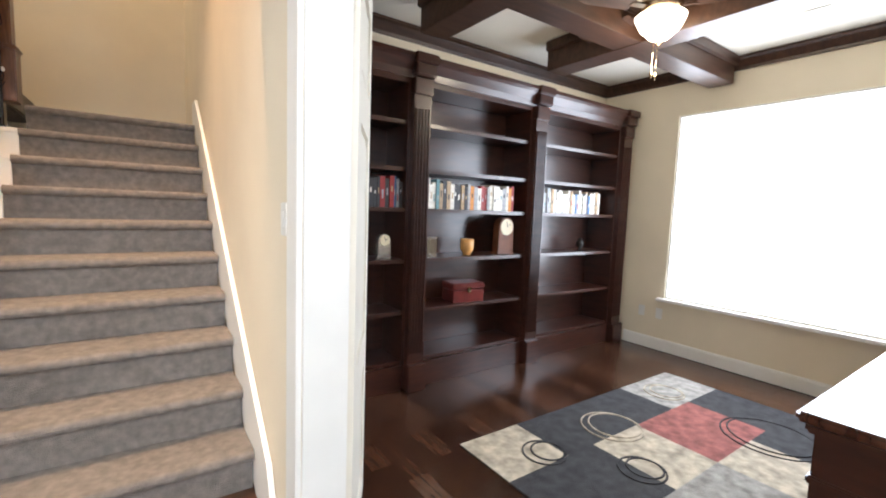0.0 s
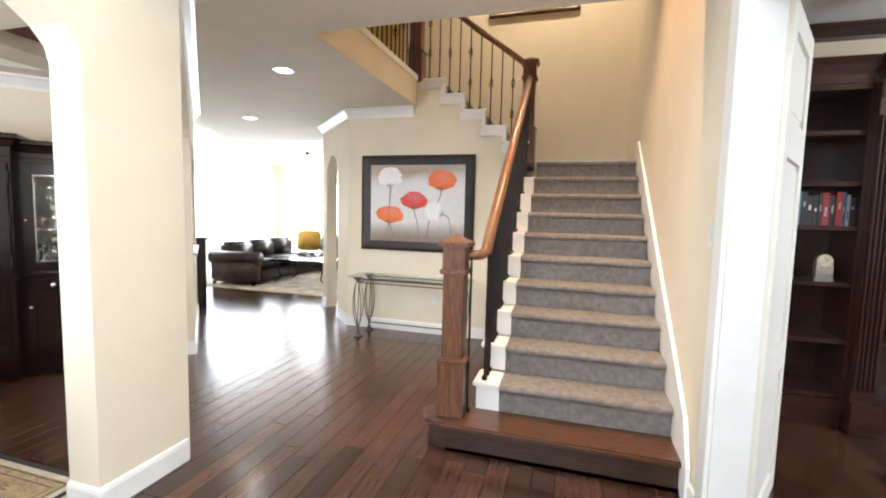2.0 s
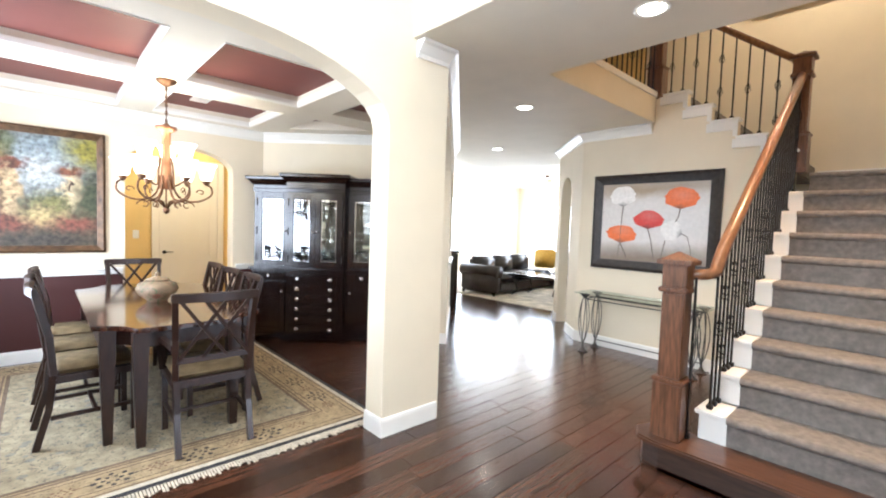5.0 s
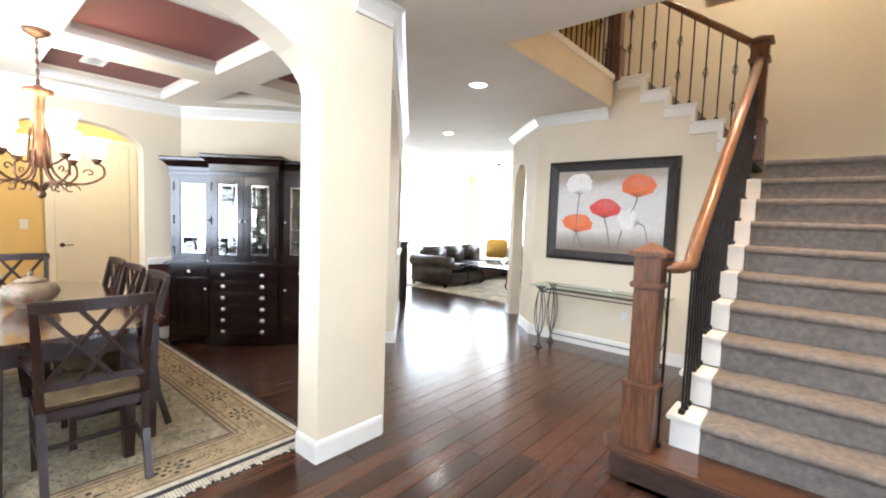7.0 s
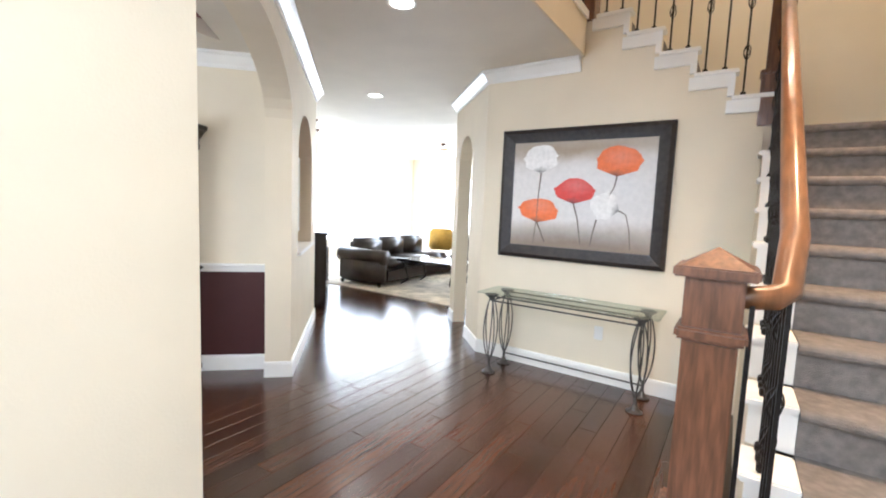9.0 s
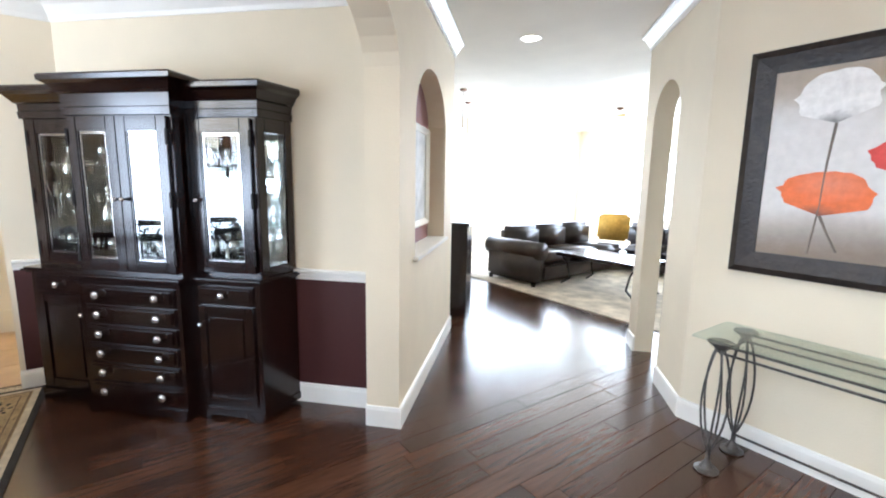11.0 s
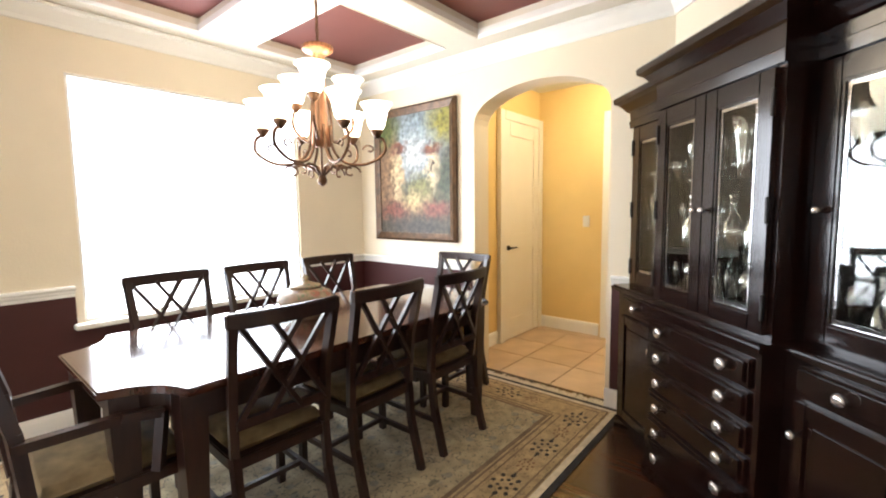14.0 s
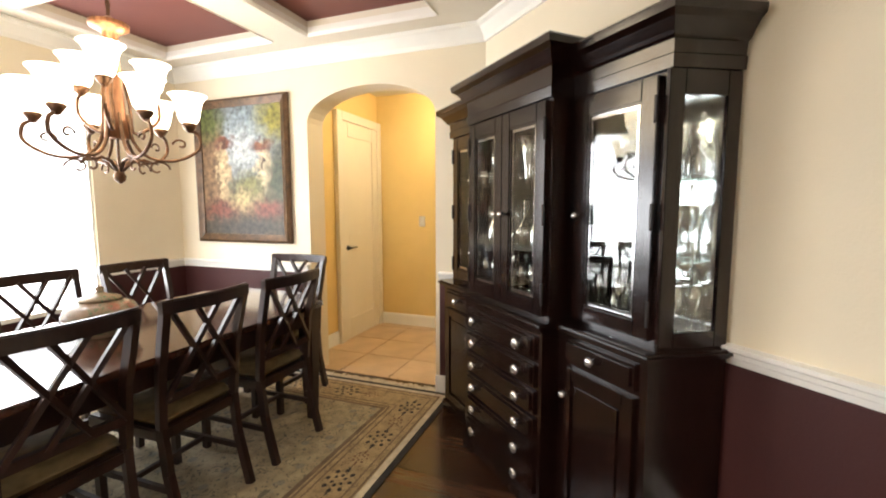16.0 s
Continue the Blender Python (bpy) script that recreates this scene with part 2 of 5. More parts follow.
def arch_points(s0, s1, zs, zt, n=18, flat=0.0):
    """Outline over an opening from (s0, zs) to (s1, zs), rising to zt."""
    c, a = (s0 + s1) / 2, (s1 - s0) / 2
    return [(c - a * math.cos(math.pi * i / n), zs + (zt - zs) * math.sin(math.pi * i / n) ** (1 - flat)) for i in range(n + 1)]


def wall(name, p0, p1, th, z1, material, label, doors=(), windows=(), z0=0.0):
    """Wall from p0 to p1, its face on that line and its body to the right by th. doors: (s0, s1, spring, top); windows: (s0, s1, sill, spring, top)."""
    bm = bmesh.new()
    L = (Vector(p1) - Vector(p0)).length
    m = wall_frame(p0, p1)
    cuts = sorted([(w[0], w[1]) for w in windows])
    edges = [0.0]
    for a, b in cuts:
        edges += [a, b]
    edges.append(L)
    for i in range(0, len(edges), 2):
        a, b = edges[i], edges[i + 1]
        if b - a < 1e-3:
            continue
        out = [(a, z0)]
        for s0, s1, zs, zt in sorted(doors):
            if a <= s0 and s1 <= b:
                out += [(s0, z0)] + (arch_points(s0, s1, zs, zt) if zt > zs else [(s0, zs), (s1, zs)]) + [(s1, z0)]
        out += [(b, z0), (b, z1), (a, z1)]
        clean = [out[0]]
        for p in out[1:]:
            if (Vector(p) - Vector(clean[-1])).length > 1e-5:
                clean.append(p)
        prism(bm, clean, th, m)
    for s0, s1, sill, zs, zt in windows:
        if sill > z0:
            prism(bm, [(s0, z0), (s1, z0), (s1, sill), (s0, sill)], th, m)
        top = arch_points(s0, s1, zs, zt) if zt > zs else [(s0, zs), (s1, zs)]
        prism(bm, top + [(s1, z1), (s0, z1)], th, m)
    return solid(name, bm, material, label, "wall")


def moulding(name, path, prof, material, label, category="trim"):
    return solid(name, one(sweep, path, prof), material, label, category)


BASE = [(0.0, 0.0), (0.016, 0.0), (0.016, 0.105), (0.011, 0.125), (0.0, 0.13)]
RAILP = [(0.0, 0.83), (0.012, 0.832), (0.014, 0.852), (0.022, 0.858), (0.024, 0.874), (0.036, 0.882), (0.036, 0.896), (0.0, 0.9)]


def crown(z):
    return [(0.0, z - 0.115), (0.014, z - 0.115), (0.02, z - 0.09), (0.062, z - 0.035), (0.085, z - 0.022), (0.085, z - 0.004), (0.0, z - 0.004)]

# ---- structure ----
TALL, HALL, DIN, STU = 5.4, 2.72, 2.56, 2.95
wall("wall_foyer_west", (-2.2, 3.1), (-2.2, -0.7), 0.2, TALL, WALL, "cream painted foyer wall with a wide arched opening", doors=[(0.51, 2.75, 2.1, 2.5)])
wall("wall_stair_east", (0.54, -0.7), (0.54, 7.3), 0.15, TALL, WALL, "cream painted wall beside the staircase with a cased opening", doors=[(1.4, 4.0, 2.44, 2.44)])
wall("wall_landing_north", (0.69, 7.3), (-2.6, 7.3), 0.15, TALL, WALL, "cream painted wall behind the stair landing")
# unseen closing wall; its window opening is assumed, to admit the fill lamp
wall("wall_foyer_south", (-2.4, -0.7), (4.9, -0.7), 0.15, TALL, WALL, "plain unseen cream front wall with an assumed tall window", windows=[(0.5, 2.7, 1.2, 4.8, 4.8)])
wall("wall_hall_diagonal", (-5.0, 5.88), (-2.2, 3.08), 0.2, HALL, WALL, "diagonal cream hall wall with an arched niche and an archway", doors=[(1.87, 3.9, 2.06, 2.45)], windows=[(0.42, 1.5, 0.95, 1.85, 2.25)])
wall("wall_hall_corner", (-2.82, 6.12), (-3.78, 7.08), 0.15, HALL, WALL, "short diagonal cream wall with a narrow arched opening", doors=[(0.5, 1.12, 1.95, 2.24)])
wall("wall_study_window", (4.75, -0.7), (4.75, 5.25), 0.15, STU, WALL, "cream study wall with a wide window", windows=[(2.6, 5.06, 0.58, 2.5, 2.5)])
wall("wall_study_north", (4.9, 5.25), (0.69, 5.25), 0.15, STU, WALL, "plain cream wall behind the bookcases")
wall("wall_dining_window", (-5.72, 0.15), (-2.4, 0.15), 0.15, DIN + 0.1, WALL, "cream dining wall with a wide bright window", windows=[(0.92, 2.47, 0.66, 2.2, 2.2)])
wall("wall_dining_west", (-5.52, 3.2), (-5.52, 0.15), 0.2, DIN + 0.1, WALL, "cream dining wall with an arched passage", doors=[(0.57, 1.65, 2.02, 2.26)])
wall("wall_dining_diagonal", (-3.93, 4.58), (-5.52, 2.99), 0.12, DIN + 0.1, WALL, "cream diagonal dining wall behind the china cabinet")
wall("wall_passage_south", (-7.1, 1.3), (-5.72, 1.3), 0.12, 2.6, HALLYEL, "warm yellow passage wall with a white door")
wall("wall_passage_west", (-7.1, 3.4), (-7.1, 1.3), 0.12, 2.6, HALLYEL, "warm yellow end wall of the passage")
wall("wall_passage_north", (-5.72, 3.4), (-7.1, 3.4), 0.12, 2.6, HALLYEL, "warm yellow passage wall")
wall("wall_living_west", (-8.8, 12.6), (-8.8, 5.0), 0.15, 2.9, WALL, "cream living room wall with a wide bright window", windows=[(0.7, 4.4, 0.75, 2.3, 2.3)])
wall("wall_living_north", (-1.5, 12.6), (-8.8, 12.6), 0.15, 2.9, WALL, "cream living room wall with bright windows", windows=[(2.95, 6.95, 0.75, 2.2, 2.2)])
wall("wall_living_east", (-1.5, 7.45), (-1.5, 12.6), 0.15, 2.9, WALL, "plain cream living room wall")
wall("wall_living_south", (-8.8, 5.0), (-5.0, 5.0), 0.15, 2.9, WALL, "plain cream living room wall")
wall("wall_gallery", (-3.6, 7.3), (-3.6, 2.77), 0.12, TALL, HALLYEL, "yellow upstairs gallery wall", z0=3.0)

wall("wall_gallery_north", (-2.6, 7.3), (-3.72, 7.3), 0.15, TALL, HALLYEL, "yellow upstairs gallery wall", z0=2.9)
wall("wall_bridge", (0.54, 2.764), (-2.2, 2.764), 0.12, TALL, WALL, "cream wall over the foyer opening", z0=HALL + 0.003)
solid("gallery_floor", one(box, -3.6, -2.0, 2.78, 7.3, 2.9, 2.999), CARPET, "carpeted gallery floor upstairs", "floor")

# wall under the upper flight, stepped along its top
bm = bmesh.new()
RUN, RISE, LAND = 0.245, 0.186, 2.07
steps = [(0.0, LAND)]
for k in range(1, 6):
    steps += [(RUN * (k - 1), LAND + RISE * k), (RUN * k, LAND + RISE * k)]
prism(bm, [(0, 0), (2.2, 0), (2.2, HALL), (1.31, HALL), (1.31, 3.0)] + list(reversed(steps))[1:], 0.12, wall_frame((-0.62, 6.12), (-2.82, 6.12)))
solid("wall_under_stairs", bm, WALL, "cream wall under the upper flight of stairs", "wall")
# side under the lower flight
bm = bmesh.new()
R1, T1 = 0.187, 0.247
prof = [(0, 0), (2.22, 0), (2.22, LAND - 0.02)]
for k in range(9, 0, -1):
    prof += [(T1 * k, 0.17 + R1 * (k + 1) - R1 + R1 * 0.0), (T1 * (k - 1), 0.17 + R1 * k)]
clean = []
for p in prof:
    if not clean or (Vector(p) - Vector(clean[-1])).length > 1e-4:
        clean.append(p)
prism(bm, clean, 0.05, Matrix(((0, 0, 1, -0.66), (1, 0, 0, 3.907), (0, 1, 0, 0), (0, 0, 0, 1))))
solid("wall_stair_side", bm, WALL, "cream side wall under the lower flight", "wall")

solid("ceiling_top", one(box, -5.0, 4.9, -0.8, 7.5, TALL, TALL + 0.1), CEIL, "plain high ceiling over the foyer", "ceiling")
bm = bmesh.new()
prism(bm, [(-2.2, 2.77), (0.54, 2.77), (0.54, 3.95), (-1.93, 3.95), (-1.93, 6.12), (-2.82, 6.12), (-3.78, 7.08), (-4.0, 8.1), (-6.9, 8.5), (-5.0, 5.88), (-2.2, 3.08)], 0.28, pose(0, 0, HALL))
solid("ceiling_hall", bm, CEIL, "smooth cream hall ceiling with recessed lamps", "ceiling")
solid("ceiling_living", one(box, -8.8, -1.5, 7.45, 12.6, 2.9, 3.0), CEIL, "pale living room ceiling", "ceiling")
solid("ceiling_living_west", one(box, -8.8, -5.0, 5.0, 7.45, 2.9, 3.0), CEIL, "pale living room ceiling", "ceiling")
solid("ceiling_study", one(box, 0.69, 4.75, -0.7, 5.25, STU, STU + 0.1), CEIL, "cream study ceiling between dark beams", "ceiling")
solid("ceiling_passage", one(box, -7.1, -5.5, 1.3, 3.4, 2.6, 2.7), CEIL, "cream passage ceiling", "ceiling")

# dining ceiling: a cream grid with sunken mauve fields
bm = bmesh.new()
X = [-5.52, -5.28, -4.31, -3.95, -2.82, -2.4]
Y = [0.15, 0.38, 1.46, 1.76, 2.74, 3.1]
for i in range(5):
    for j in range(5):
        if not (i in (1, 3) and j in (1, 3)):
            box(bm, X[i], X[i + 1], Y[j], Y[j + 1], DIN, DIN + 0.1)
prism(bm, [(-5.52, 3.1), (-5.0, 3.1), (-4.31, 3.79), (-4.31, 4.3), (-5.52, 3.2)], 0.1, pose(0, 0, DIN))
prism(bm, [(-4.31, 3.1), (-3.95, 3.1), (-3.95, 4.55), (-4.31, 4.25)], 0.1, pose(0, 0, DIN))
prism(bm, [(-3.95, 4.15), (-2.9, 3.1), (-2.4, 3.1), (-3.82, 4.52), (-3.95, 4.55)], 0.1, pose(0, 0, DIN))
solid("ceiling_dining", bm, CEIL, "cream coffered dining ceiling grid", "ceiling")
solid("ceiling_coffer_fields", one(prism, [(-5.6, 0.1), (-2.3, 0.1), (-2.3, 3.0), (-3.85, 4.55), (-4.2, 4.55), (-5.6, 3.1)], 0.05, pose(0, 0, DIN + 0.101)), COFFER, "mauve painted fields of the coffered ceiling", "ceiling")
for i, j in ((1, 1), (3, 1), (1, 3), (3, 3)):
    p = [(X[i], Y[j]), (X[i + 1], Y[j]), (X[i + 1], Y[j + 1]), (X[i], Y[j + 1])]
    solid("trim", one(sweep, p, [(0.0, DIN - 0.008), (0.016, DIN + 0.01), (0.016, DIN + 0.05), (0.0, DIN + 0.05)], True), TRIM, "white moulding round a ceiling coffer", "trim")

# ground under everything
solid("floor", one(box, -9.0, 5.0, -0.9, 12.8, -0.12, -0.02), mat("dark_subfloor", (0.02, 0.01, 0.007), 0.7), "dark base under the floorboards", "floor")

# baseboards, chair rails, crowns
for path in ([(-2.4, 2.59), (-2.2, 2.59), (-2.2, 3.08)][::-1], [(-3.83, 4.42), (-3.68, 4.56)][::-1], [(-2.2, 0.35), (-2.2, -0.7)],
             [(-5.0, 5.88), (-3.68, 4.56), (-3.82, 4.42)], [(-0.7, 6.12), (-2.82, 6.12), (-3.17, 6.47)], [(-3.61, 6.91), (-3.78, 7.08)],
             [(0.54, 3.42), (0.54, 3.62)], [(4.75, -0.6), (4.75, 4.8)], [(-3.93, 4.58), (-5.52, 2.99), (-5.52, 2.63)], [(-5.52, 1.55), (-5.52, 0.15), (-2.4, 0.15)],
             [(-7.1, 2.0), (-7.1, 1.3), (-7.0, 1.3)], [(-6.3, 1.3), (-5.52, 1.3)], [(-8.8, 12.6), (-8.8, 5.0)], [(-1.5, 12.6), (-8.8, 12.6)]):
    moulding("baseboard", path, BASE, TRIM, "white painted baseboard along the wall")
for path in ([(-3.93, 4.58), (-5.52, 2.99), (-5.52, 2.66)], [(-5.52, 1.53), (-5.52, 0.15), (-4.84, 0.15)], [(-3.21, 0.15), (-2.4, 0.15)]):
    moulding("chair_rail", path, RAILP, TRIM, "white chair rail on the dining wall")
    moulding("wainscot", path, [(0.0, 0.131), (0.004, 0.131), (0.004, 0.831), (0.0, 0.831)], MAROON, "maroon painted lower wall below the rail", "wall")
moulding("wainscot", [(-4.84, 0.15), (-3.21, 0.15)], [(0.0, 0.131), (0.004, 0.131), (0.004, 0.64), (0.0, 0.64)], MAROON, "maroon painted lower wall under the window", "wall")
moulding("crown", [(-3.93, 4.58), (-5.52, 2.99), (-5.52, 0.15), (-2.4, 0.15)], crown(DIN), TRIM, "white crown moulding round the dining ceiling")
moulding("crown", [(-5.0, 5.88), (-2.2, 3.08), (-2.2, 2.8)], crown(HALL), TRIM, "white crown moulding along the hall")
moulding("crown", [(-1.95, 6.12), (-2.82, 6.12), (-3.78, 7.08)], crown(HALL), TRIM, "white crown moulding along the hall")
moulding("crown", [(-1.5, 12.6), (-8.8, 12.6), (-8.8, 5.0)], crown(2.9), TRIM, "white crown moulding in the living room")


def window(name, m, w, h, label):
    """Window unit in local x (width) and z (height), facing local -y."""
    ob = tagged(new(name), label, "window", "", "structure")
    ob.matrix_world = m
    part("window_frame", one(sweep_rect, w, h, 0.018, 0.05, 0.02), TRIM, ob)
    part("window_sill", one(box, -w / 2 - 0.06, w / 2 + 0.06, -0.07, 0.05, -0.035, -0.002, 0.006), TRIM, ob)
    # pane glows by itself; the daylight is put into its material
    part("pane", one(box, -w / 2 + 0.018, w / 2 - 0.018, 0.022, 0.03, 0.018, h - 0.018), GLARE, ob, "glowing sheet in place of outside daylight")
    return ob


def sweep_rect(bm, w, h, t, d, y0):
    box(bm, -w / 2, -w / 2 + t, y0, y0 + d, 0, h)
    box(bm, w / 2 - t, w / 2, y0, y0 + d, 0, h)
    box(bm, -w / 2 + t, w / 2 - t, y0, y0 + d, h - t, h)
    box(bm, -w / 2 + t, w / 2 - t, y0, y0 + d, 0, t)


window("window_1", pose(4.75, 3.13, 0.58, 0, 0, -90), 2.46, 1.92, "wide white study window glaring with daylight")
window("window_2", pose(-4.025, 0.15, 0.66, 0, 0, 180), 1.55, 1.54, "wide white dining window glaring with daylight")
window("window_3", pose(-8.8, 10.05, 0.75, 0, 0, 90), 3.7, 1.55, "wide living room window glaring with daylight")
window("window_4", pose(-6.45, 12.6, 0.75, 0, 0, 0), 4.0, 1.45, "living room window glaring with daylight")
# unseen, assumed window that goes with the foyer fill lamp
window("window_5", pose(-0.8, -0.7, 1.2, 0, 0, 180), 2.2, 3.6, "assumed tall window in the unseen foyer front wall")


# ---- staircase ----
def staircase():
    st = thing("staircase", pose(0, 0, 0), "carpeted staircase with an oak starting step and white stringers", "staircase")
    b = bmesh.new()
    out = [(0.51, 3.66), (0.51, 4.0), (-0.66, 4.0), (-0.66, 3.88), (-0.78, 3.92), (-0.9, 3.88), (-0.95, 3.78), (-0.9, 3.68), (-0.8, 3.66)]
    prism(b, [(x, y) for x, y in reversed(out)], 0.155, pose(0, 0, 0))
    part("starting_riser", b, DARKRISER, st, "dark wooden riser")
    b = bmesh.new()
    big = [(0.52, 3.62), (0.52, 4.0), (-0.66, 4.0), (-0.66, 3.93), (-0.79, 3.97), (-0.94, 3.91), (-0.99, 3.78), (-0.93, 3.65), (-0.82, 3.62)]
    vs = prism(b, list(reversed(big)), 0.035, pose(0, 0, 0.156))
    bmesh.ops.bevel(b, geom=[e for e in b.edges], offset=0.01, segments=2, affect="EDGES")
    part("starting_tread", b, STAIRWOOD, st, "glossy stained oak tread")
    b = bmesh.new()
    sweep(b, [(0.51, 3.66), (-0.8, 3.66), (-0.9, 3.68), (-0.95, 3.78), (-0.9, 3.88)][::-1], [(0, 0), (0.018, 0), (0.012, 0.02), (0, 0.025)])
    part("shoe_moulding", b, STAIRWOOD, st)
    for k in range(10):
        y, z = 3.9 + T1 * k, 0.19 + R1 * (k + 1)
        dep = T1 if k < 9 else 1.19
        b = bmesh.new()
        pr = [(dep + 0.02, z - 0.1), (dep + 0.02, z), (0.0, z)]
        for a in range(0, 7):
            an = math.pi / 2 + math.pi * a / 6
            pr.append((-0.012 + 0.024 * math.cos(an), z - 0.024 + 0.024 * math.sin(an)))
        pr += [(0.0, z - 0.05), (0.004, z - R1), (0.03, z - R1)]
        prism(b, pr, 1.015, Matrix(((0, 0, 1, -0.505), (1, 0, 0, y), (0, 1, 0, 0), (0, 0, 0, 1))))
        part("carpet_step", b, CARPET, st, smooth=False)
        if k < 9:
            b = bmesh.new()
            box(b, -0.68, -0.507, y - 0.02, y + T1 - 0.022, z - 0.03, z, 0.006)
            box(b, -0.658, -0.507, y, y + 0.03, z - R1, z - 0.03)
            part("white_tread_end", b, TRIM, st)
    b = bmesh.new()
    sk = [(3.55, 0.0), (3.62, 0.0), (6.13, 2.0), (6.3, 2.07), (6.3, 2.26), (6.1, 2.26), (3.66, 0.42), (3.55, 0.2)]
    prism(b, sk, 0.022, Matrix(((0, 0, 1, 0.512), (1, 0, 0, 0), (0, 1, 0, 0), (0, 0, 0, 1))))
    part("skirt_board", b, TRIM, st, "white skirt board")
    part("landing_skirt", one(box, -0.6, 0.5, 7.28, 7.295, 2.07, 2.21), TRIM, st)
    for k in range(1, 6):
        x, z = -0.62 - RUN * (k - 1), LAND + RISE * k
        b = bmesh.new()
        box(b, x - RUN + 0.0, x + 0.03, 6.075, 6.2, z + 0.001, z + 0.03, 0.005)
        box(b, x - 0.03, x + 0.012, 6.09, 6.115, z - RISE + 0.03, z)
        box(b, x - RUN - 0.03, x - 0.03, 6.09, 6.115, z - 0.09, z)
        part("white_tread_end", b, TRIM, st)
        part("carpet_step", one(box, x - RUN, x, 6.24, 7.3, z - RISE, z, 0.015), CARPET, st)
    return st


staircase()


def newel(x, y, z0, h, label):
    ob = thing("newel_post", pose(x, y, z0), label, "newel post", "stair newel posts")
    b = bmesh.new()
    box(b, -0.085, 0.085, -0.085, 0.085, 0, h * 0.3, 0.006)
    part("plinth", b, NEWELWOOD, ob)
    part("collar", one(box, -0.095, 0.095, -0.095, 0.095, h * 0.3 + 0.001, h * 0.325, 0.008), NEWELWOOD, ob)
    part("shaft", one(box, -0.066, 0.066, -0.066, 0.066, h * 0.325, h * 0.78, 0.006), NEWELWOOD, ob)
    part("collar", one(box, -0.085, 0.085, -0.085, 0.085, h * 0.78 + 0.001, h * 0.81, 0.008), NEWELWOOD, ob)
    part("head", one(box, -0.07, 0.07, -0.07, 0.07, h * 0.81, h * 0.93, 0.004), NEWELWOOD, ob)
    b = bmesh.new()
    box(b, -0.098, 0.098, -0.098, 0.098, h * 0.93, h * 0.955, 0.005)
    vs = [b.verts.new(c) for c in ((-0.085, -0.085, h * 0.955), (0.085, -0.085, h * 0.955), (0.085, 0.085, h * 0.955), (-0.085, 0.085, h * 0.955), (0, 0, h))]
    for i in range(4):
        b.faces.new((vs[i], vs[(i + 1) % 4], vs[4]))
    part("cap", b, NEWELWOOD, ob)
    return ob


newel(-0.79, 3.79, 0.19, 1.16, "square stained oak newel post with a pyramid cap")
newel(-0.62, 6.17, 2.07, 1.14, "square stained oak newel post on the stair landing")
newel(-1.95, 6.17, 3.0, 1.14, "square stained oak newel post at the upper gallery")


def baluster(h, knots):
    b = bmesh.new()
    box(b, -0.0062, 0.0062, -0.0062, 0.0062, 0, h)
    box(b, -0.017, 0.017, -0.017, 0.017, 0, 0.03, 0.004)
    for kz in knots:
        z = h * kz
        for a in range(4):
            pts = []
            for s in range(9):
                u = s / 8
                r = 0.026 * math.sin(math.pi * u)
                an = a * math.pi / 2 + u * 1.6
                pts.append((r * math.cos(an), r * math.sin(an), z - 0.055 + 0.11 * u))
            tube(b, pts, 0.0035, 4)
    return mesh_of("baluster", b, IRON)


def railing(name, pts, label, spots, rail_r=0.03):
    """Handrail through pts, with iron balusters at spots (foot, top height, mesh)."""
    ob = thing(name, pose(0, 0, 0), label, "railing")
    b = bmesh.new()
    P = [Vector(p) for p in pts]
    prof = [(-0.032, -0.03), (0.032, -0.03), (0.036, 0.0), (0.026, 0.024), (0, 0.032), (-0.026, 0.024), (-0.036, 0.0)]
    rings = []
    for i, p in enumerate(P):
        d = (P[min(i + 1, len(P) - 1)] - P[max(i - 1, 0)]).normalized()
        side = d.cross(Vector((0, 0, 1))).normalized()
        up = side.cross(d)
        rings.append([b.verts.new(p + side * o + up * z) for o, z in prof])
    for r0, r1 in zip(rings, rings[1:]):
        for k in range(7):
            b.faces.new((r0[k], r0[(k + 1) % 7], r1[(k + 1) % 7], r1[k]))
    b.faces.new(rings[0])
    b.faces.new(list(reversed(rings[-1])))
    part("handrail", b, RAILWOOD, ob, smooth=True)
    for (x, y, z), me in spots:
        o = new("baluster", me)
        o.parent = ob
        o.location = (x, y, z)
    return ob


rng = random.Random(4)
KN = [[], [0.5], [0.32, 0.68]]
slope = R1 / T1


def rail_z(y):
    return 0.19 + R1 + (y - 3.9) * slope + 0.93


spots = []
cache = {}


def bal(h, k):
    key = (round(h, 2), k)
    if key not in cache:
        cache[key] = baluster(round(h, 2), KN[k])
    return cache[key]


spots.append(((-0.70, 3.83, 0.191), bal(1.0, 0)))
n = 0
for k in range(9):
    y0, z0 = 3.9 + T1 * k, 0.19 + R1 * (k + 1)
    for j in range(3):
        y = y0 + 0.035 + 0.082 * j
        spots.append(((-0.612, y, z0), bal(rail_z(y) - z0 - 0.03, (0, 1, 2, 0, 2, 1)[n % 6])))
        n += 1
curve = [(-0.76, 3.86, 1.21), (-0.71, 3.865, 1.21), (-0.66, 3.88, 1.215), (-0.625, 3.92, 1.235), (-0.612, 4.0, rail_z(4.0)), (-0.612, 5.0, rail_z(5.0)), (-0.612, 6.05, rail_z(6.05)), (-0.615, 6.12, rail_z(6.1))]
railing("stair_railing", curve, "oak handrail with black iron balusters on the lower flight", spots)
spots, n = [], 0
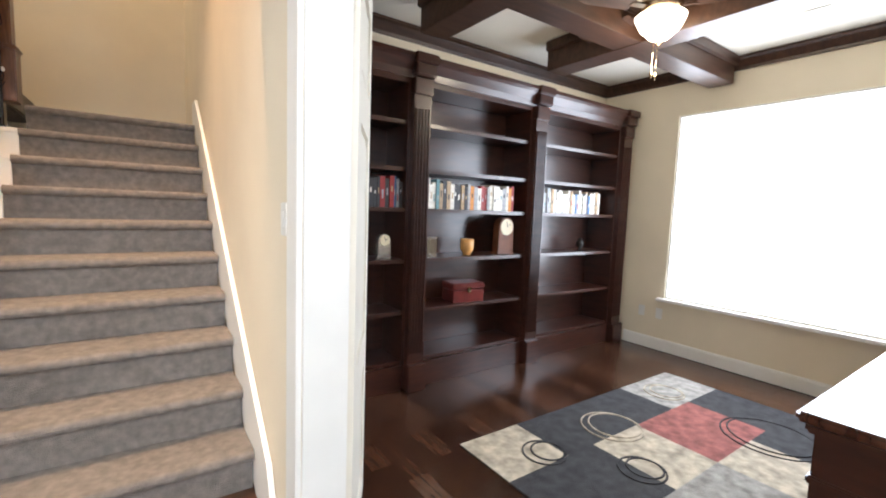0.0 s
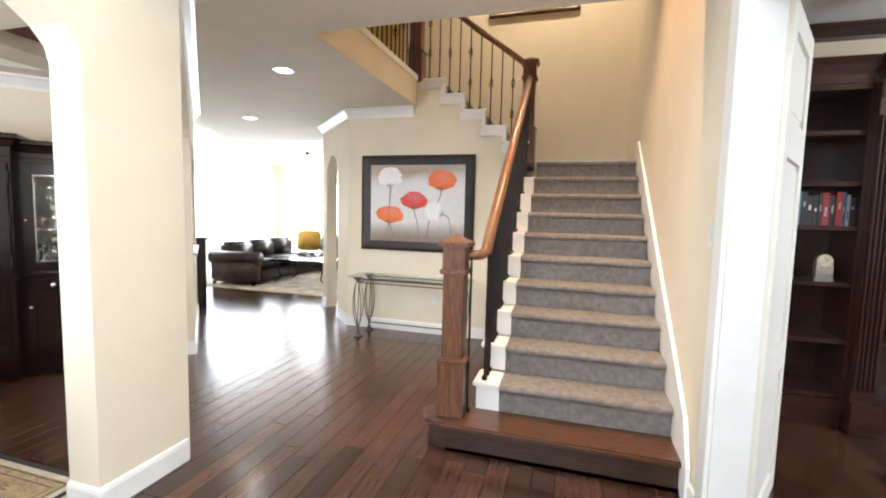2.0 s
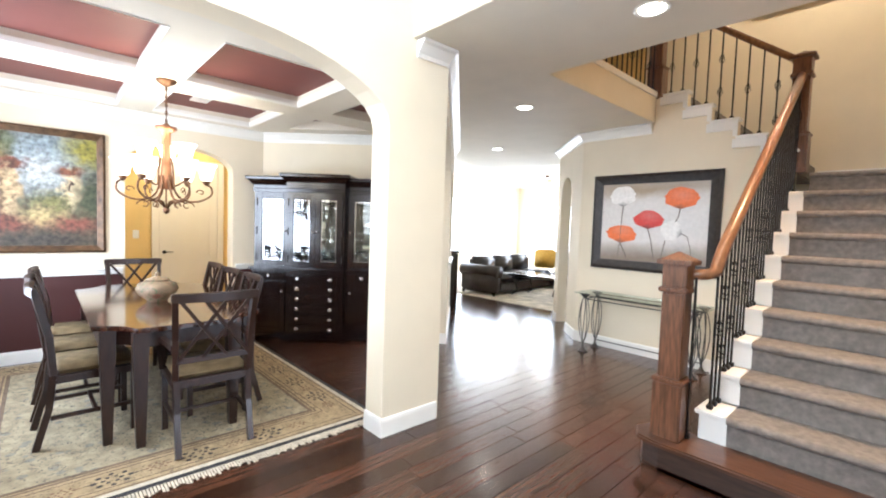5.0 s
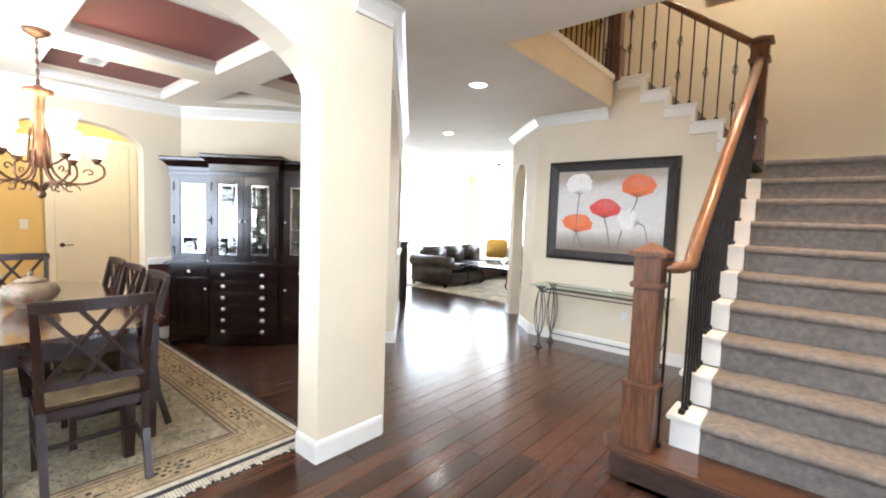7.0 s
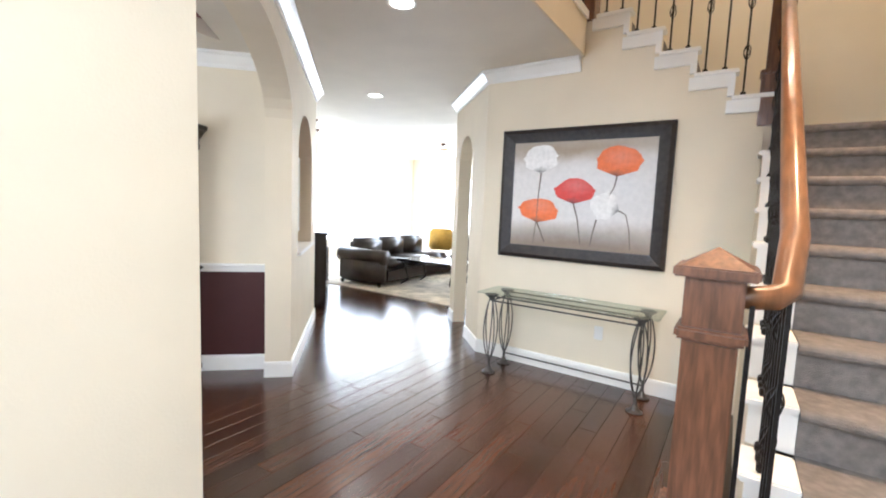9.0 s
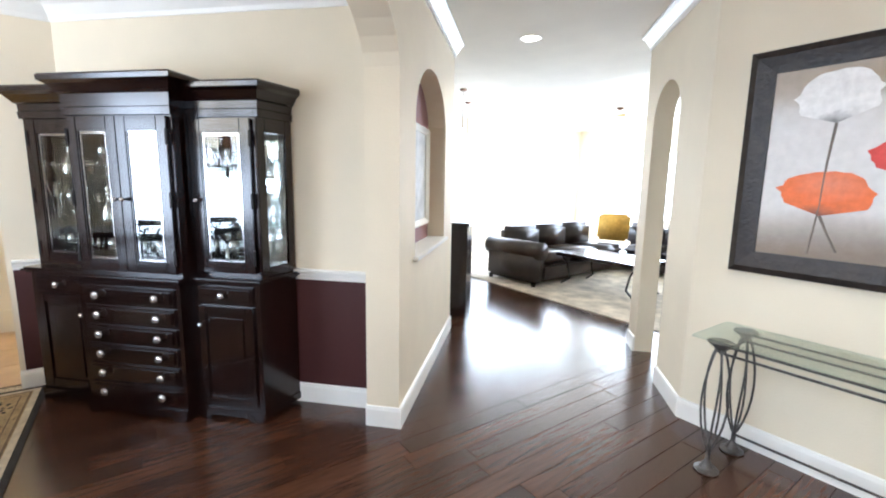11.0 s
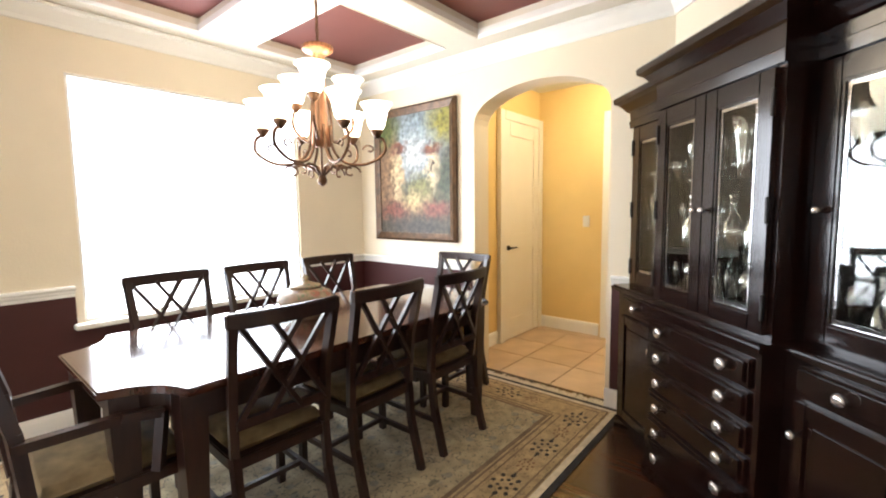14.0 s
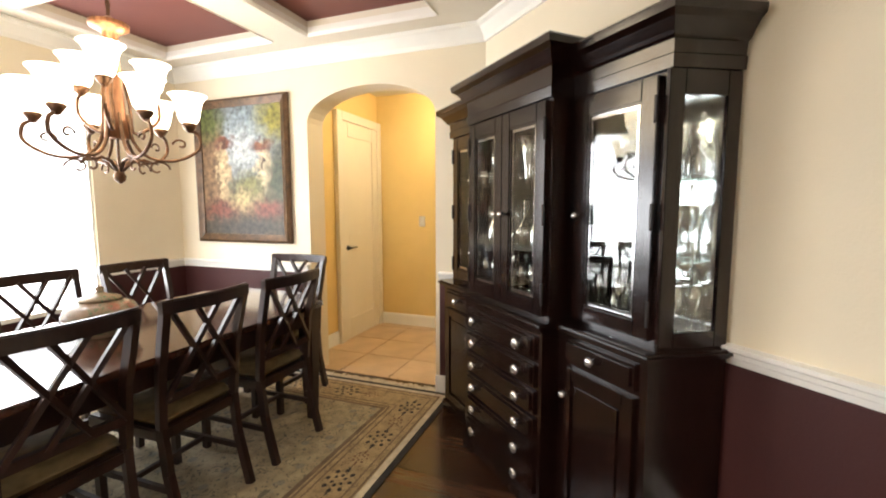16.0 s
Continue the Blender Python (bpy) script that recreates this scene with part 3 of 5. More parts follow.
for k in range(1, 6):
    x0, z0 = -0.62 - RUN * (k - 1), LAND + RISE * k
    for j in range(2):
        x = x0 - 0.06 - 0.122 * j
        top = LAND + RISE + 0.86 + (-0.62 - x) * RISE / RUN
        spots.append(((x, 6.14, z0 + 0.03), bal(top - z0 - 0.06, (0, 2, 0, 1)[n % 4])))
        n += 1
railing("upper_stair_railing", [(-0.7, 6.15, LAND + RISE + 0.9), (-1.2, 6.15, LAND + RISE + 0.9 + 0.5 * RISE / RUN), (-1.88, 6.15, LAND + RISE + 0.86 + 1.26 * RISE / RUN)], "oak handrail with black iron balusters on the upper flight", spots)
spots = [((-1.95, 6.05 - 0.11 * i, 3.06), bal(0.86, (0, 2, 0, 1)[i % 4])) for i in range(19)]
railing("gallery_railing", [(-1.95, 6.1, 3.95), (-1.95, 5.0, 3.95), (-1.95, 3.95, 3.95)], "oak handrail with black iron balusters along the gallery", spots)
solid("gallery_edge_trim", one(box, -1.99, -1.90, 3.95, 6.07, 3.001, 3.06), TRIM, "white trim along the gallery edge", "trim")
solid("gallery_fascia", one(box, -1.929, -1.915, 3.95, 6.07, 2.722, 3.0), WALL, "cream fascia under the gallery", "trim")


# ---- dining room ----
def bar(bm, a, b, w, d):
    """Square bar from a to b."""
    a, b = Vector(a), Vector(b)
    L = (b - a).length
    q = (b - a).to_track_quat("Z", "Y").to_matrix().to_4x4()
    box(bm, -w / 2, w / 2, -d / 2, d / 2, 0, L, 0, Matrix.Translation(a) @ q)


def knob(parent, x, y, z, r=0.016):
    part("knob", one(lathe, [(r * 0.5, 0), (r * 0.45, 0.012), (r, 0.02), (r, 0.028), (r * 0.5, 0.034)], 10, pose(x, y, z, 90)), CRYSTAL, parent, "round crystal knob", True)


def china_cabinet():
    """Breakfront cabinet: local x along the wall, local y towards it; the ends are slightly canted."""
    ob = thing("china_cabinet", pose(-5.30, 2.76, 0, 0, 0, 45), "tall espresso china cabinet with glass doors full of crystal", "china cabinet")
    D, XR, XB = 0.30, 1.62, 1.69
    secs = [(0.02, 0.48, 0.0, 0.05), (0.48, 1.17, -0.085, -0.065), (1.17, XR, 0.0, 0.05)]

    def plan(a, b, f, i, grow=0.0):
        back = XB + grow if i == 2 else b
        return [(a, D), (a, f), (b, f), (back, D)]

    for i, (a, b, f, h) in enumerate(secs):
        c = bmesh.new()
        prism(c, plan(a + 0.001, b - 0.001, f + 0.012, i), 0.78, pose(0, 0, 0.07))
        prism(c, plan(a + 0.001, b + 0.004 * (i == 2) - 0.001, f - 0.004, i, 0.006), 0.045, pose(0, 0, 0.026))
        part("base_cabinet", c, ESPRESSO, ob)
        for fx in (a + 0.05, b - 0.05):
            part("bracket_foot", one(box, fx - 0.045, fx + 0.045, f - 0.008, f + 0.06, 0.0, 0.026, 0.004), ESPRESSO, ob)
        c = bmesh.new()
        for dz, o, t in ((0.851, 0.012, 0.012), (0.8632, 0.028, 0.012), (0.8754, 0.018, 0.01)):
            prism(c, plan(a - o * (i != 2) + 0.001 * i, b + o * (i != 0), f - o, i, o), t, pose(0, 0, dz + 0.0001 * i))
        part("waist_moulding", c, ESPRESSO, ob)
        part("hutch_side", one(box, a + 0.001, a + 0.035, h + 0.022, D - 0.02, 0.886, 1.8), ESPRESSO, ob)
        if i == 2:
            part("corner_post", one(box, b - 0.05, b - 0.001, h + 0.022, h + 0.06, 0.886, 1.8), ESPRESSO, ob)
        else:
            part("hutch_side", one(box, b - 0.035, b - 0.001, h + 0.022, D - 0.02, 0.886, 1.8), ESPRESSO, ob)
        q = plan(a + 0.035, b - 0.036 * (i != 2) - 0.002, h + 0.022, i, -0.004)
        part("hutch_top", one(prism, q, 0.055, pose(0, 0, 1.745)), ESPRESSO, ob)
        part("hutch_floor", one(prism, q, 0.015, pose(0, 0, 0.886)), ESPRESSO, ob)
        part("mirror_back", one(box, a + 0.036, (b if i != 2 else XB) - 0.036, D - 0.03, D - 0.022, 0.902, 1.744), MIRROR, ob, "mirrored back panel")
        c = bmesh.new()
        up = 0.03 * (i == 1)
        pr = [(0, 1.80), (0.008, 1.80), (0.012, 1.84), (0.006, 1.845), (0.01, 1.885), (0.022, 1.893), (0.03, 1.905), (0.052, 1.935), (0.075, 1.95), (0.078, 1.975), (0.07, 1.985), (0, 1.985)]
        q = plan(a + 0.001, b - 0.001, h + 0.012, i)
        prism(c, q, 0.183 + up, pose(0, 0, 1.801))
        sweep(c, [q[3], q[2], q[1], (a, D - 0.002)], [(o, z + up * (z > 1.85)) for o, z in pr])
        part("cornice", c, ESPRESSO, ob)
        doors = [(a + 0.03, b - 0.045)] if i == 2 else [(a + 0.045, b - 0.03)] if i == 0 else [(a + 0.02, 0.824), (0.826, b - 0.02)]
        for j, (p, q) in enumerate(doors):
            d = bmesh.new()
            w = 0.062
            z0, z1 = 0.905, 1.79
            box(d, p, p + w, h, h + 0.022, z0, z1, 0.003)
            box(d, q - w, q, h, h + 0.022, z0, z1, 0.003)
            box(d, p + w, q - w, h, h + 0.022, z1 - w - 0.01, z1, 0.003)
            box(d, p + w, q - w, h, h + 0.022, z0, z0 + w, 0.003)
            door = part("glass_door", d, ESPRESSO, ob)
            g0, g1, y0, y1 = p + w, q - w, z0 + w, z1 - w - 0.01
            part("inner_bead", one(rim, g0, g1, h + 0.004, y0, y1, 0.008, 0.014), ESPRESSO, door)
            part("bevel_strip", one(rim, g0 + 0.008, g1 - 0.008, h + 0.010, y0 + 0.008, y1 - 0.008, 0.013, 0.003), BEVEL, door, "pale bevelled glass edge")
            part("pane", one(box, g0 + 0.021, g1 - 0.021, h + 0.012, h + 0.016, y0 + 0.021, y1 - 0.021), GLASS, door)
            kx = (q - 0.025 if j == 0 else p + 0.025) if i == 1 else (q - 0.025 if i == 0 else p + 0.025)
            knob(door, kx, h, 1.33, 0.013)
            hx = (p if j == 0 else q) if i == 1 else (p if i == 0 else q)
            for hz in (1.0, 1.33, 1.68):
                part("hinge", one(box, hx - 0.006, hx + 0.006, h - 0.008, h + 0.001, hz - 0.045, hz + 0.045, 0.002), IRON, door)
        for sz in (1.17, 1.45):
            part("glass_shelf", one(prism, plan(a + 0.036, b - 0.037, h + 0.045, i, -0.04)[1:] + [(a + 0.036, D - 0.031)] if i != 2 else [(a + 0.036, D - 0.031), (a + 0.036, h + 0.045), (b - 0.03, h + 0.045), (XB - 0.03, D - 0.031)], 0.008, pose(0, 0, sz)), TABLEGLASS, ob)
        if i == 1:
            for k in range(6):
                z = 0.105 + k * 0.121
                d = bmesh.new()
                box(d, a + 0.035, b - 0.035, f - 0.002, f + 0.012, z, z + 0.108, 0.004)
                box(d, a + 0.05, b - 0.05, f - 0.012, f - 0.001, z + 0.014, z + 0.094, 0.005)
                dr = part("drawer", d, ESPRESSO, ob)
                for kx in (a + 0.155, b - 0.135):
                    knob(dr, kx, f - 0.012, z + 0.056, 0.024)
        else:
            d = bmesh.new()
            box(d, a + 0.05, b - 0.04, f - 0.002, f + 0.012, 0.735, 0.835, 0.004)
            box(d, a + 0.065, b - 0.055, f - 0.010, f - 0.001, 0.748, 0.822, 0.005)
            dr = part("drawer", d, ESPRESSO, ob)
            knob(dr, (a + b) / 2, f - 0.010, 0.785, 0.02)
            d = bmesh.new()
            p, q, z0, z1 = a + 0.05, b - 0.04, 0.1, 0.715
            box(d, p, q, f + 0.004, f + 0.012, z0, z1)
            for r in ((p, p + 0.05, z0, z1), (q - 0.05, q, z0, z1), (p + 0.05, q - 0.05, z1 - 0.05, z1), (p + 0.05, q - 0.05, z0, z0 + 0.05)):
                box(d, r[0], r[1], f - 0.006, f + 0.006, r[2], r[3], 0.004)
            dd = part("cabinet_door", d, ESPRESSO, ob)
            part("raised_panel", one(box, p + 0.07, q - 0.07, f - 0.002, f + 0.0045, z0 + 0.07, z1 - 0.07, 0.003), ESPRESSO, dd)
            knob(dd, q - 0.025 if i == 0 else p + 0.025, f - 0.006, 0.6, 0.015)
    # canted glazed end: local x runs along it, local y into the cabinet
    y0 = 0.052
    run = Vector((XB - XR, D - y0))
    L, ang = run.length, math.degrees(math.atan2(run.y, run.x))
    M = pose(XR - 0.001, y0, 0, 0, 0, ang)
    d = bmesh.new()
    for r in ((0.0, 0.055, 0.886, 1.8), (L - 0.05, L, 0.886, 1.8), (0.055, L - 0.05, 1.72, 1.8), (0.055, L - 0.05, 0.886, 0.945)):
        box(d, r[0], r[1], 0.0, 0.02, r[2], r[3], 0.002, M)
    side = part("glazed_end", d, ESPRESSO, ob)
    part("pane", one(box, 0.055, L - 0.05, 0.008, 0.012, 0.945, 1.72, 0, M), GLASS, side)
    return ob


def rim(bm, x0, x1, y, z0, z1, t, d):
    box(bm, x0, x0 + t, y, y + d, z0, z1)
    box(bm, x1 - t, x1, y, y + d, z0, z1)
    box(bm, x0 + t, x1 - t, y, y + d, z1 - t, z1)
    box(bm, x0 + t, x1 - t, y, y + d, z0, z0 + t)


china_cabinet()
MC = pose(-5.30, 2.76, 0, 0, 0, 45)
gm = {}
for nm, prof in (("goblet", [(0.03, 0), (0.03, 0.004), (0.005, 0.01), (0.005, 0.08), (0.03, 0.11), (0.036, 0.15), (0.032, 0.19)]),
                 ("crystal_bowl", [(0.03, 0), (0.035, 0.01), (0.06, 0.05), (0.07, 0.09), (0.066, 0.09)]),
                 ("decanter", [(0.045, 0), (0.05, 0.02), (0.048, 0.09), (0.018, 0.13), (0.015, 0.17), (0.022, 0.18), (0.012, 0.185), (0.022, 0.21), (0.004, 0.24)]),
                 ("crystal_vase", [(0.035, 0), (0.03, 0.05), (0.04, 0.14), (0.065, 0.24), (0.06, 0.24)])):
    gm[nm] = mesh_of(nm, one(lathe, prof, 12), STEMWARE, True)
r7 = random.Random(7)
for z in (0.902, 1.179, 1.459):
    for a, b, y in ((0.1, 0.42, 0.16), (0.55, 1.12, 0.03), (0.55, 1.12, 0.15), (1.25, 1.6, 0.15), (1.28, 1.62, 0.22)):
        x = a
        while x < b:
            nm = r7.choice(["goblet", "goblet", "goblet", "crystal_bowl", "crystal_vase", "decanter"])
            g = new(nm, gm[nm])
            g.matrix_world = MC @ pose(x, y + r7.uniform(-0.015, 0.015), z)
            tagged(g, "clear cut crystal " + nm.split("_")[-1] + " in the china cabinet", nm.replace("_", " "), "crystal in the cabinet")
            x += r7.uniform(0.085, 0.13)


def dining_table():
    ob = thing("dining_table", pose(-4.02, 1.61, 0), "long dark polished dining table with notched corners", "table")
    hx, hy, n = 1.07, 0.5, 0.2
    out = []
    for sx, sy in ((1, 1), (-1, 1), (-1, -1), (1, -1)):
        pts = [(hx, hy - n)]
        for k in range(1, 6):
            an = math.pi * k / 12
            pts.append((hx + 0.02 - n * math.sin(an) * 0.95 - 0.02, hy - n * math.cos(an) * 0.95))
        pts.append((hx - n, hy))
        if sx * sy < 0:
            pts = pts[::-1]
        out += [(x * sx, y * sy) for x, y in pts]
    b = bmesh.new()
    prism(b, out, 0.03, pose(0, 0, 0.742))
    bmesh.ops.bevel(b, geom=[e for e in b.edges if abs(e.verts[0].co.z - e.verts[1].co.z) < 1e-5], offset=0.006, segments=2, affect="EDGES")
    part("tabletop", b, TABLEWOOD, ob)
    b = bmesh.new()
    prism(b, [(x * 0.95, y * 0.92) for x, y in out], 0.1, pose(0, 0, 0.641))
    part("apron", b, CHAIRWOOD, ob)
    for sx in (1, -1):
        for sy in (1, -1):
            for x, y in ((hx - 0.07, hy - n - 0.03), (hx - n - 0.03, hy - 0.08)):
                b = bmesh.new()
                lv = []
                for z, r in ((0.0, 0.024), (0.62, 0.042), (0.741, 0.042)):
                    lv.append([b.verts.new((x * sx + i * r, y * sy + j * r, z)) for i, j in ((-1, -1), (1, -1), (1, 1), (-1, 1))])
                for p, q in zip(lv, lv[1:]):
                    for i in range(4):
                        b.faces.new((p[i], p[(i + 1) % 4], q[(i + 1) % 4], q[i]))
                b.faces.new(lv[0][::-1])
                b.faces.new(lv[-1])
                part("leg", b, CHAIRWOOD, ob)


dining_table()


def dining_chair(arms=False):
    """Faces local +y, backrest at local -y."""
    ob = thing("dining_chair", pose(0, 0, 0), "dark wooden dining chair with a lattice back and olive seat", "chair", "chairs round the dining table")
    b = bmesh.new()
    box(b, -0.215, 0.215, -0.2, 0.22, 0.445, 0.5, 0.025)
    part("seat", b, FABRIC, ob, "olive patterned upholstered seat", True)
    part("seat_frame", one(box, -0.225, 0.225, -0.215, 0.225, 0.395, 0.446, 0.006), CHAIRWOOD, ob)
    for s in (-1, 1):
        b = bmesh.new()
        pts = [(s * 0.205, -0.29, 0.0), (s * 0.205, -0.225, 0.25), (s * 0.208, -0.205, 0.45), (s * 0.212, -0.225, 0.7), (s * 0.222, -0.285, 0.96)]
        for p, q in zip(pts, pts[1:]):
            bar(b, p, q, 0.034, 0.036)
        part("back_post", b, CHAIRWOOD, ob)
        b = bmesh.new()
        bar(b, (s * 0.205, 0.2, 0.0), (s * 0.205, 0.2, 0.42), 0.034, 0.034)
        part("leg", b, CHAIRWOOD, ob)
        part("stretcher", one(box, s * 0.205 - 0.01, s * 0.205 + 0.01, -0.22, 0.19, 0.17, 0.195), CHAIRWOOD, ob)
        if arms:
            b = bmesh.new()
            for p, q in zip([(s * 0.222, -0.23, 0.66), (s * 0.25, 0.02, 0.67), (s * 0.245, 0.14, 0.65)], [(s * 0.25, 0.02, 0.67), (s * 0.245, 0.14, 0.65), (s * 0.225, 0.12, 0.44)]):
                bar(b, p, q, 0.035, 0.03)
            part("armrest", b, CHAIRWOOD, ob)
    part("stretcher", one(box, -0.2, 0.2, -0.01, 0.01, 0.172, 0.193), CHAIRWOOD, ob)
    b = bmesh.new()
    rail = []
    for i in range(11):
        x = -0.245 + 0.049 * i
        rail.append((x, -0.285 - 0.03 * (1 - (x / 0.245) ** 2)))
    prism(b, [(x, y - 0.013) for x, y in rail] + [(x, y + 0.013) for x, y in reversed(rail)], 0.058, pose(0, 0, 0.936))
    bmesh.ops.bevel(b, geom=[e for e in b.edges if abs(e.verts[0].co.z - e.verts[1].co.z) < 1e-5], offset=0.006, segments=2, affect="EDGES")
    part("top_rail", b, CHAIRWOOD, ob)
    part("lower_rail", one(box, -0.205, 0.205, -0.24, -0.215, 0.555, 0.59), CHAIRWOOD, ob)
    for a, c in ((-0.2, 0.07), (-0.07, 0.2), (0.2, -0.07), (0.07, -0.2)):
        b = bmesh.new()
        bar(b, (a, -0.285 if a * c < 0 else -0.29, 0.95), (c, -0.235, 0.575), 0.02, 0.02)
        part("lattice_bar", b, CHAIRWOOD, ob)
    return ob


ch = dining_chair()
ch.scale = (0.9, 1, 1)
ch.location, ch.rotation_euler = (-3.49, 1.885, 0.012), (0, 0, radians(178))
for x, y, rz in ((-4.0, 1.88, 181), (-4.54, 1.89, 180), (-3.52, 1.14, 2), (-4.04, 1.13, 0), (-4.58, 1.14, -2)):
    copy_thing(ch, pose(x, y, 0.012, 0, 0, rz))
ac = dining_chair(True)
ac["label"] = "dark wooden dining armchair with a lattice back at the table end"
ac.matrix_world = pose(-2.99, 1.70, 0.012, 0, 0, 88)
copy_thing(ac, pose(-5.02, 1.6, 0.012, 0, 0, -90))


def chandelier():
    ob = thing("chandelier", pose(-4.01, 1.655, 0), "bronze chandelier with nine lit frosted bell shades", "chandelier")
    part("canopy", one(lathe, [(0.075, 2.558), (0.07, 2.54), (0.02, 2.51)], 16), BRONZE, ob, smooth=True)
    b = bmesh.new()
    for i in range(9):
        tube(b, [(0.008 * math.cos(a) * (i % 2), 0.008 * math.cos(a) * (1 - i % 2), 2.49 - i * 0.032 + 0.02 * math.sin(a)) for a in [k * math.pi / 4 for k in range(9)]], 0.003, 4)
    tube(b, [(0, 0, 2.52), (0, 0, 2.2)], 0.004, 5)
    part("chain", b, BRONZE, ob)
    part("column", one(lathe, [(0.05, 1.68), (0.042, 1.78), (0.034, 1.9), (0.03, 2.05), (0.032, 2.14), (0.05, 2.15), (0.078, 2.165), (0.078, 2.185), (0.03, 2.195), (0.012, 2.215)], 16), COPPER, ob, "copper toned fluted column", True)
    part("stem_rod", one(lathe, [(0.006, 1.53), (0.006, 1.69)], 8), BRONZE, ob)
    part("finial", one(lathe, [(0.004, 1.475), (0.022, 1.49), (0.026, 1.508), (0.016, 1.53), (0.008, 1.545)], 14), BRONZE, ob, smooth=True)
    for n, R, zs, off in ((6, 0.29, 1.77, 0.3), (3, 0.16, 1.915, 0.8)):
        for i in range(n):
            a = 2 * math.pi * i / n + off
            c, s = math.cos(a), math.sin(a)
            b = bmesh.new()
            lift = zs - 1.80 + 0.02
            ctrl = [(0.045, 1.80 + lift), (0.06, 1.68 + lift), (R * 0.42, 1.605 + lift * 0.8), (R * 0.8, 1.60 + lift), (R * 1.12, 1.655 + lift), (R * 1.13, 1.72 + lift), (R * 1.02, 1.745 + lift), (R, zs - 0.035)]
            pts = []
            for k in range(len(ctrl) - 1):
                p0, p1, p2, p3 = ctrl[max(k - 1, 0)], ctrl[k], ctrl[k + 1], ctrl[min(k + 2, len(ctrl) - 1)]
                for u in (0, 0.25, 0.5, 0.75):
                    r, z = [0.5 * (2 * p1[q] + (p2[q] - p0[q]) * u + (2 * p0[q] - 5 * p1[q] + 4 * p2[q] - p3[q]) * u * u + (3 * p1[q] - p0[q] - 3 * p2[q] + p3[q]) * u ** 3) for q in (0, 1)]
                    pts.append((r * c, r * s, z))
            pts.append((R * c, R * s, zs - 0.035))
            tube(b, pts, 0.008, 6)
            if n == 6:
                for r0, z0, size, way in ((R * 0.52, 1.545, 0.05, 1), (R * 0.86, 1.665, 0.034, -1)):
                    cur = []
                    for k in range(16):
                        t = k / 15 * 5.4
                        rr = size * (1 - k / 19)
                        cur.append(((r0 + way * rr * math.cos(t)) * c, (r0 + way * rr * math.cos(t)) * s, z0 + rr * math.sin(t) * 0.85))
                    tube(b, cur, 0.005, 5)
                tube(b, [(0.012 * c, 0.012 * s, 1.53), (0.05 * c, 0.05 * s, 1.575), (0.10 * c, 0.10 * s, 1.585), (0.155 * c, 0.155 * s, 1.565)], [0.006, 0.009, 0.008, 0.003], 6)
            arm = part("arm", b, BRONZE, ob, smooth=True)
            M = pose(R * c, R * s, zs)
            part("cup", one(lathe, [(0.006, -0.045), (0.016, -0.035), (0.034, -0.008), (0.03, 0.0)], 12, M), BRONZE, arm, smooth=True)
            part("shade", one(lathe, [(0.032, 0.001), (0.044, 0.02), (0.052, 0.06), (0.06, 0.095), (0.072, 0.12), (0.085, 0.132), (0.081, 0.134), (0.067, 0.119), (0.055, 0.09), (0.03, 0.02)], 18, M), FROST, arm, "lit frosted glass bell shade", True)


chandelier()
bulb("chandelier_light", (-4.02, 1.64, 2.1), 20, 0.25)


def rug_mat(name, c1, c2, c3, scale):
    m = mat(name, c1, 0.95, 14, 0.25, 0.5, 220)
    nt = m.node_tree
    b = nt.nodes["Principled BSDF"]
    old = b.inputs["Base Color"].links[0].from_socket
    co = nt.nodes.new("ShaderNodeTexCoord")
    vo = nt.nodes.new("ShaderNodeTexVoronoi")
    vo.inputs["Scale"].default_value = scale
    nt.links.new(co.outputs["Object"], vo.inputs["Vector"])
    wv = nt.nodes.new("ShaderNodeTexNoise")
    wv.inputs["Scale"].default_value, wv.inputs["Detail"].default_value, wv.inputs["Distortion"].default_value = scale * 2.2, 5, 2.5
    nt.links.new(co.outputs["Object"], wv.inputs["Vector"])
    for sock, lo, hi, col in ((vo.outputs["Distance"], 0.28, 0.2, c2), (wv.outputs[0], 0.56, 0.62, c3)):
        mr = nt.nodes.new("ShaderNodeMapRange")
        mr.inputs[1].default_value, mr.inputs[2].default_value = min(lo, hi), max(lo, hi)
        mr.inputs[3].default_value, mr.inputs[4].default_value = (0.0, 0.8) if lo < hi else (0.55, 0.0)
        nt.links.new(sock, mr.inputs[0])
        mx = nt.nodes.new("ShaderNodeMix")
        mx.data_type = "RGBA"
        nt.links.new(mr.outputs[0], mx.inputs[0])
        nt.links.new(old, mx.inputs[6])
        mx.inputs[7].default_value = (*col, 1)
        old = mx.outputs[2]
    nt.links.new(old, b.inputs["Base Color"])
    return m


RUGFIELD = rug_mat("rug_field", (0.37, 0.31, 0.20), (0.18, 0.20, 0.19), (0.11, 0.105, 0.085), 10.0)
RUGBORDER = rug_mat("rug_border", (0.40, 0.30, 0.165), (0.23, 0.17, 0.10), (0.17, 0.13, 0.085), 16.0)
RUGDARK = mat("rug_dark_edge", (0.03, 0.028, 0.03), 0.95, 12, 0.3, 0.4, 200)
RUGLINE = mat("rug_brown_line", (0.17, 0.12, 0.08), 0.95, 12, 0.3, 0.4, 200)
FRINGE = mat("cream_fringe", (0.55, 0.49, 0.38), 0.95, 20, 0.2)


RUGRED = mat("rug_rust_motif", (0.16, 0.085, 0.05), 0.95, 20, 0.4, 0.4, 200)


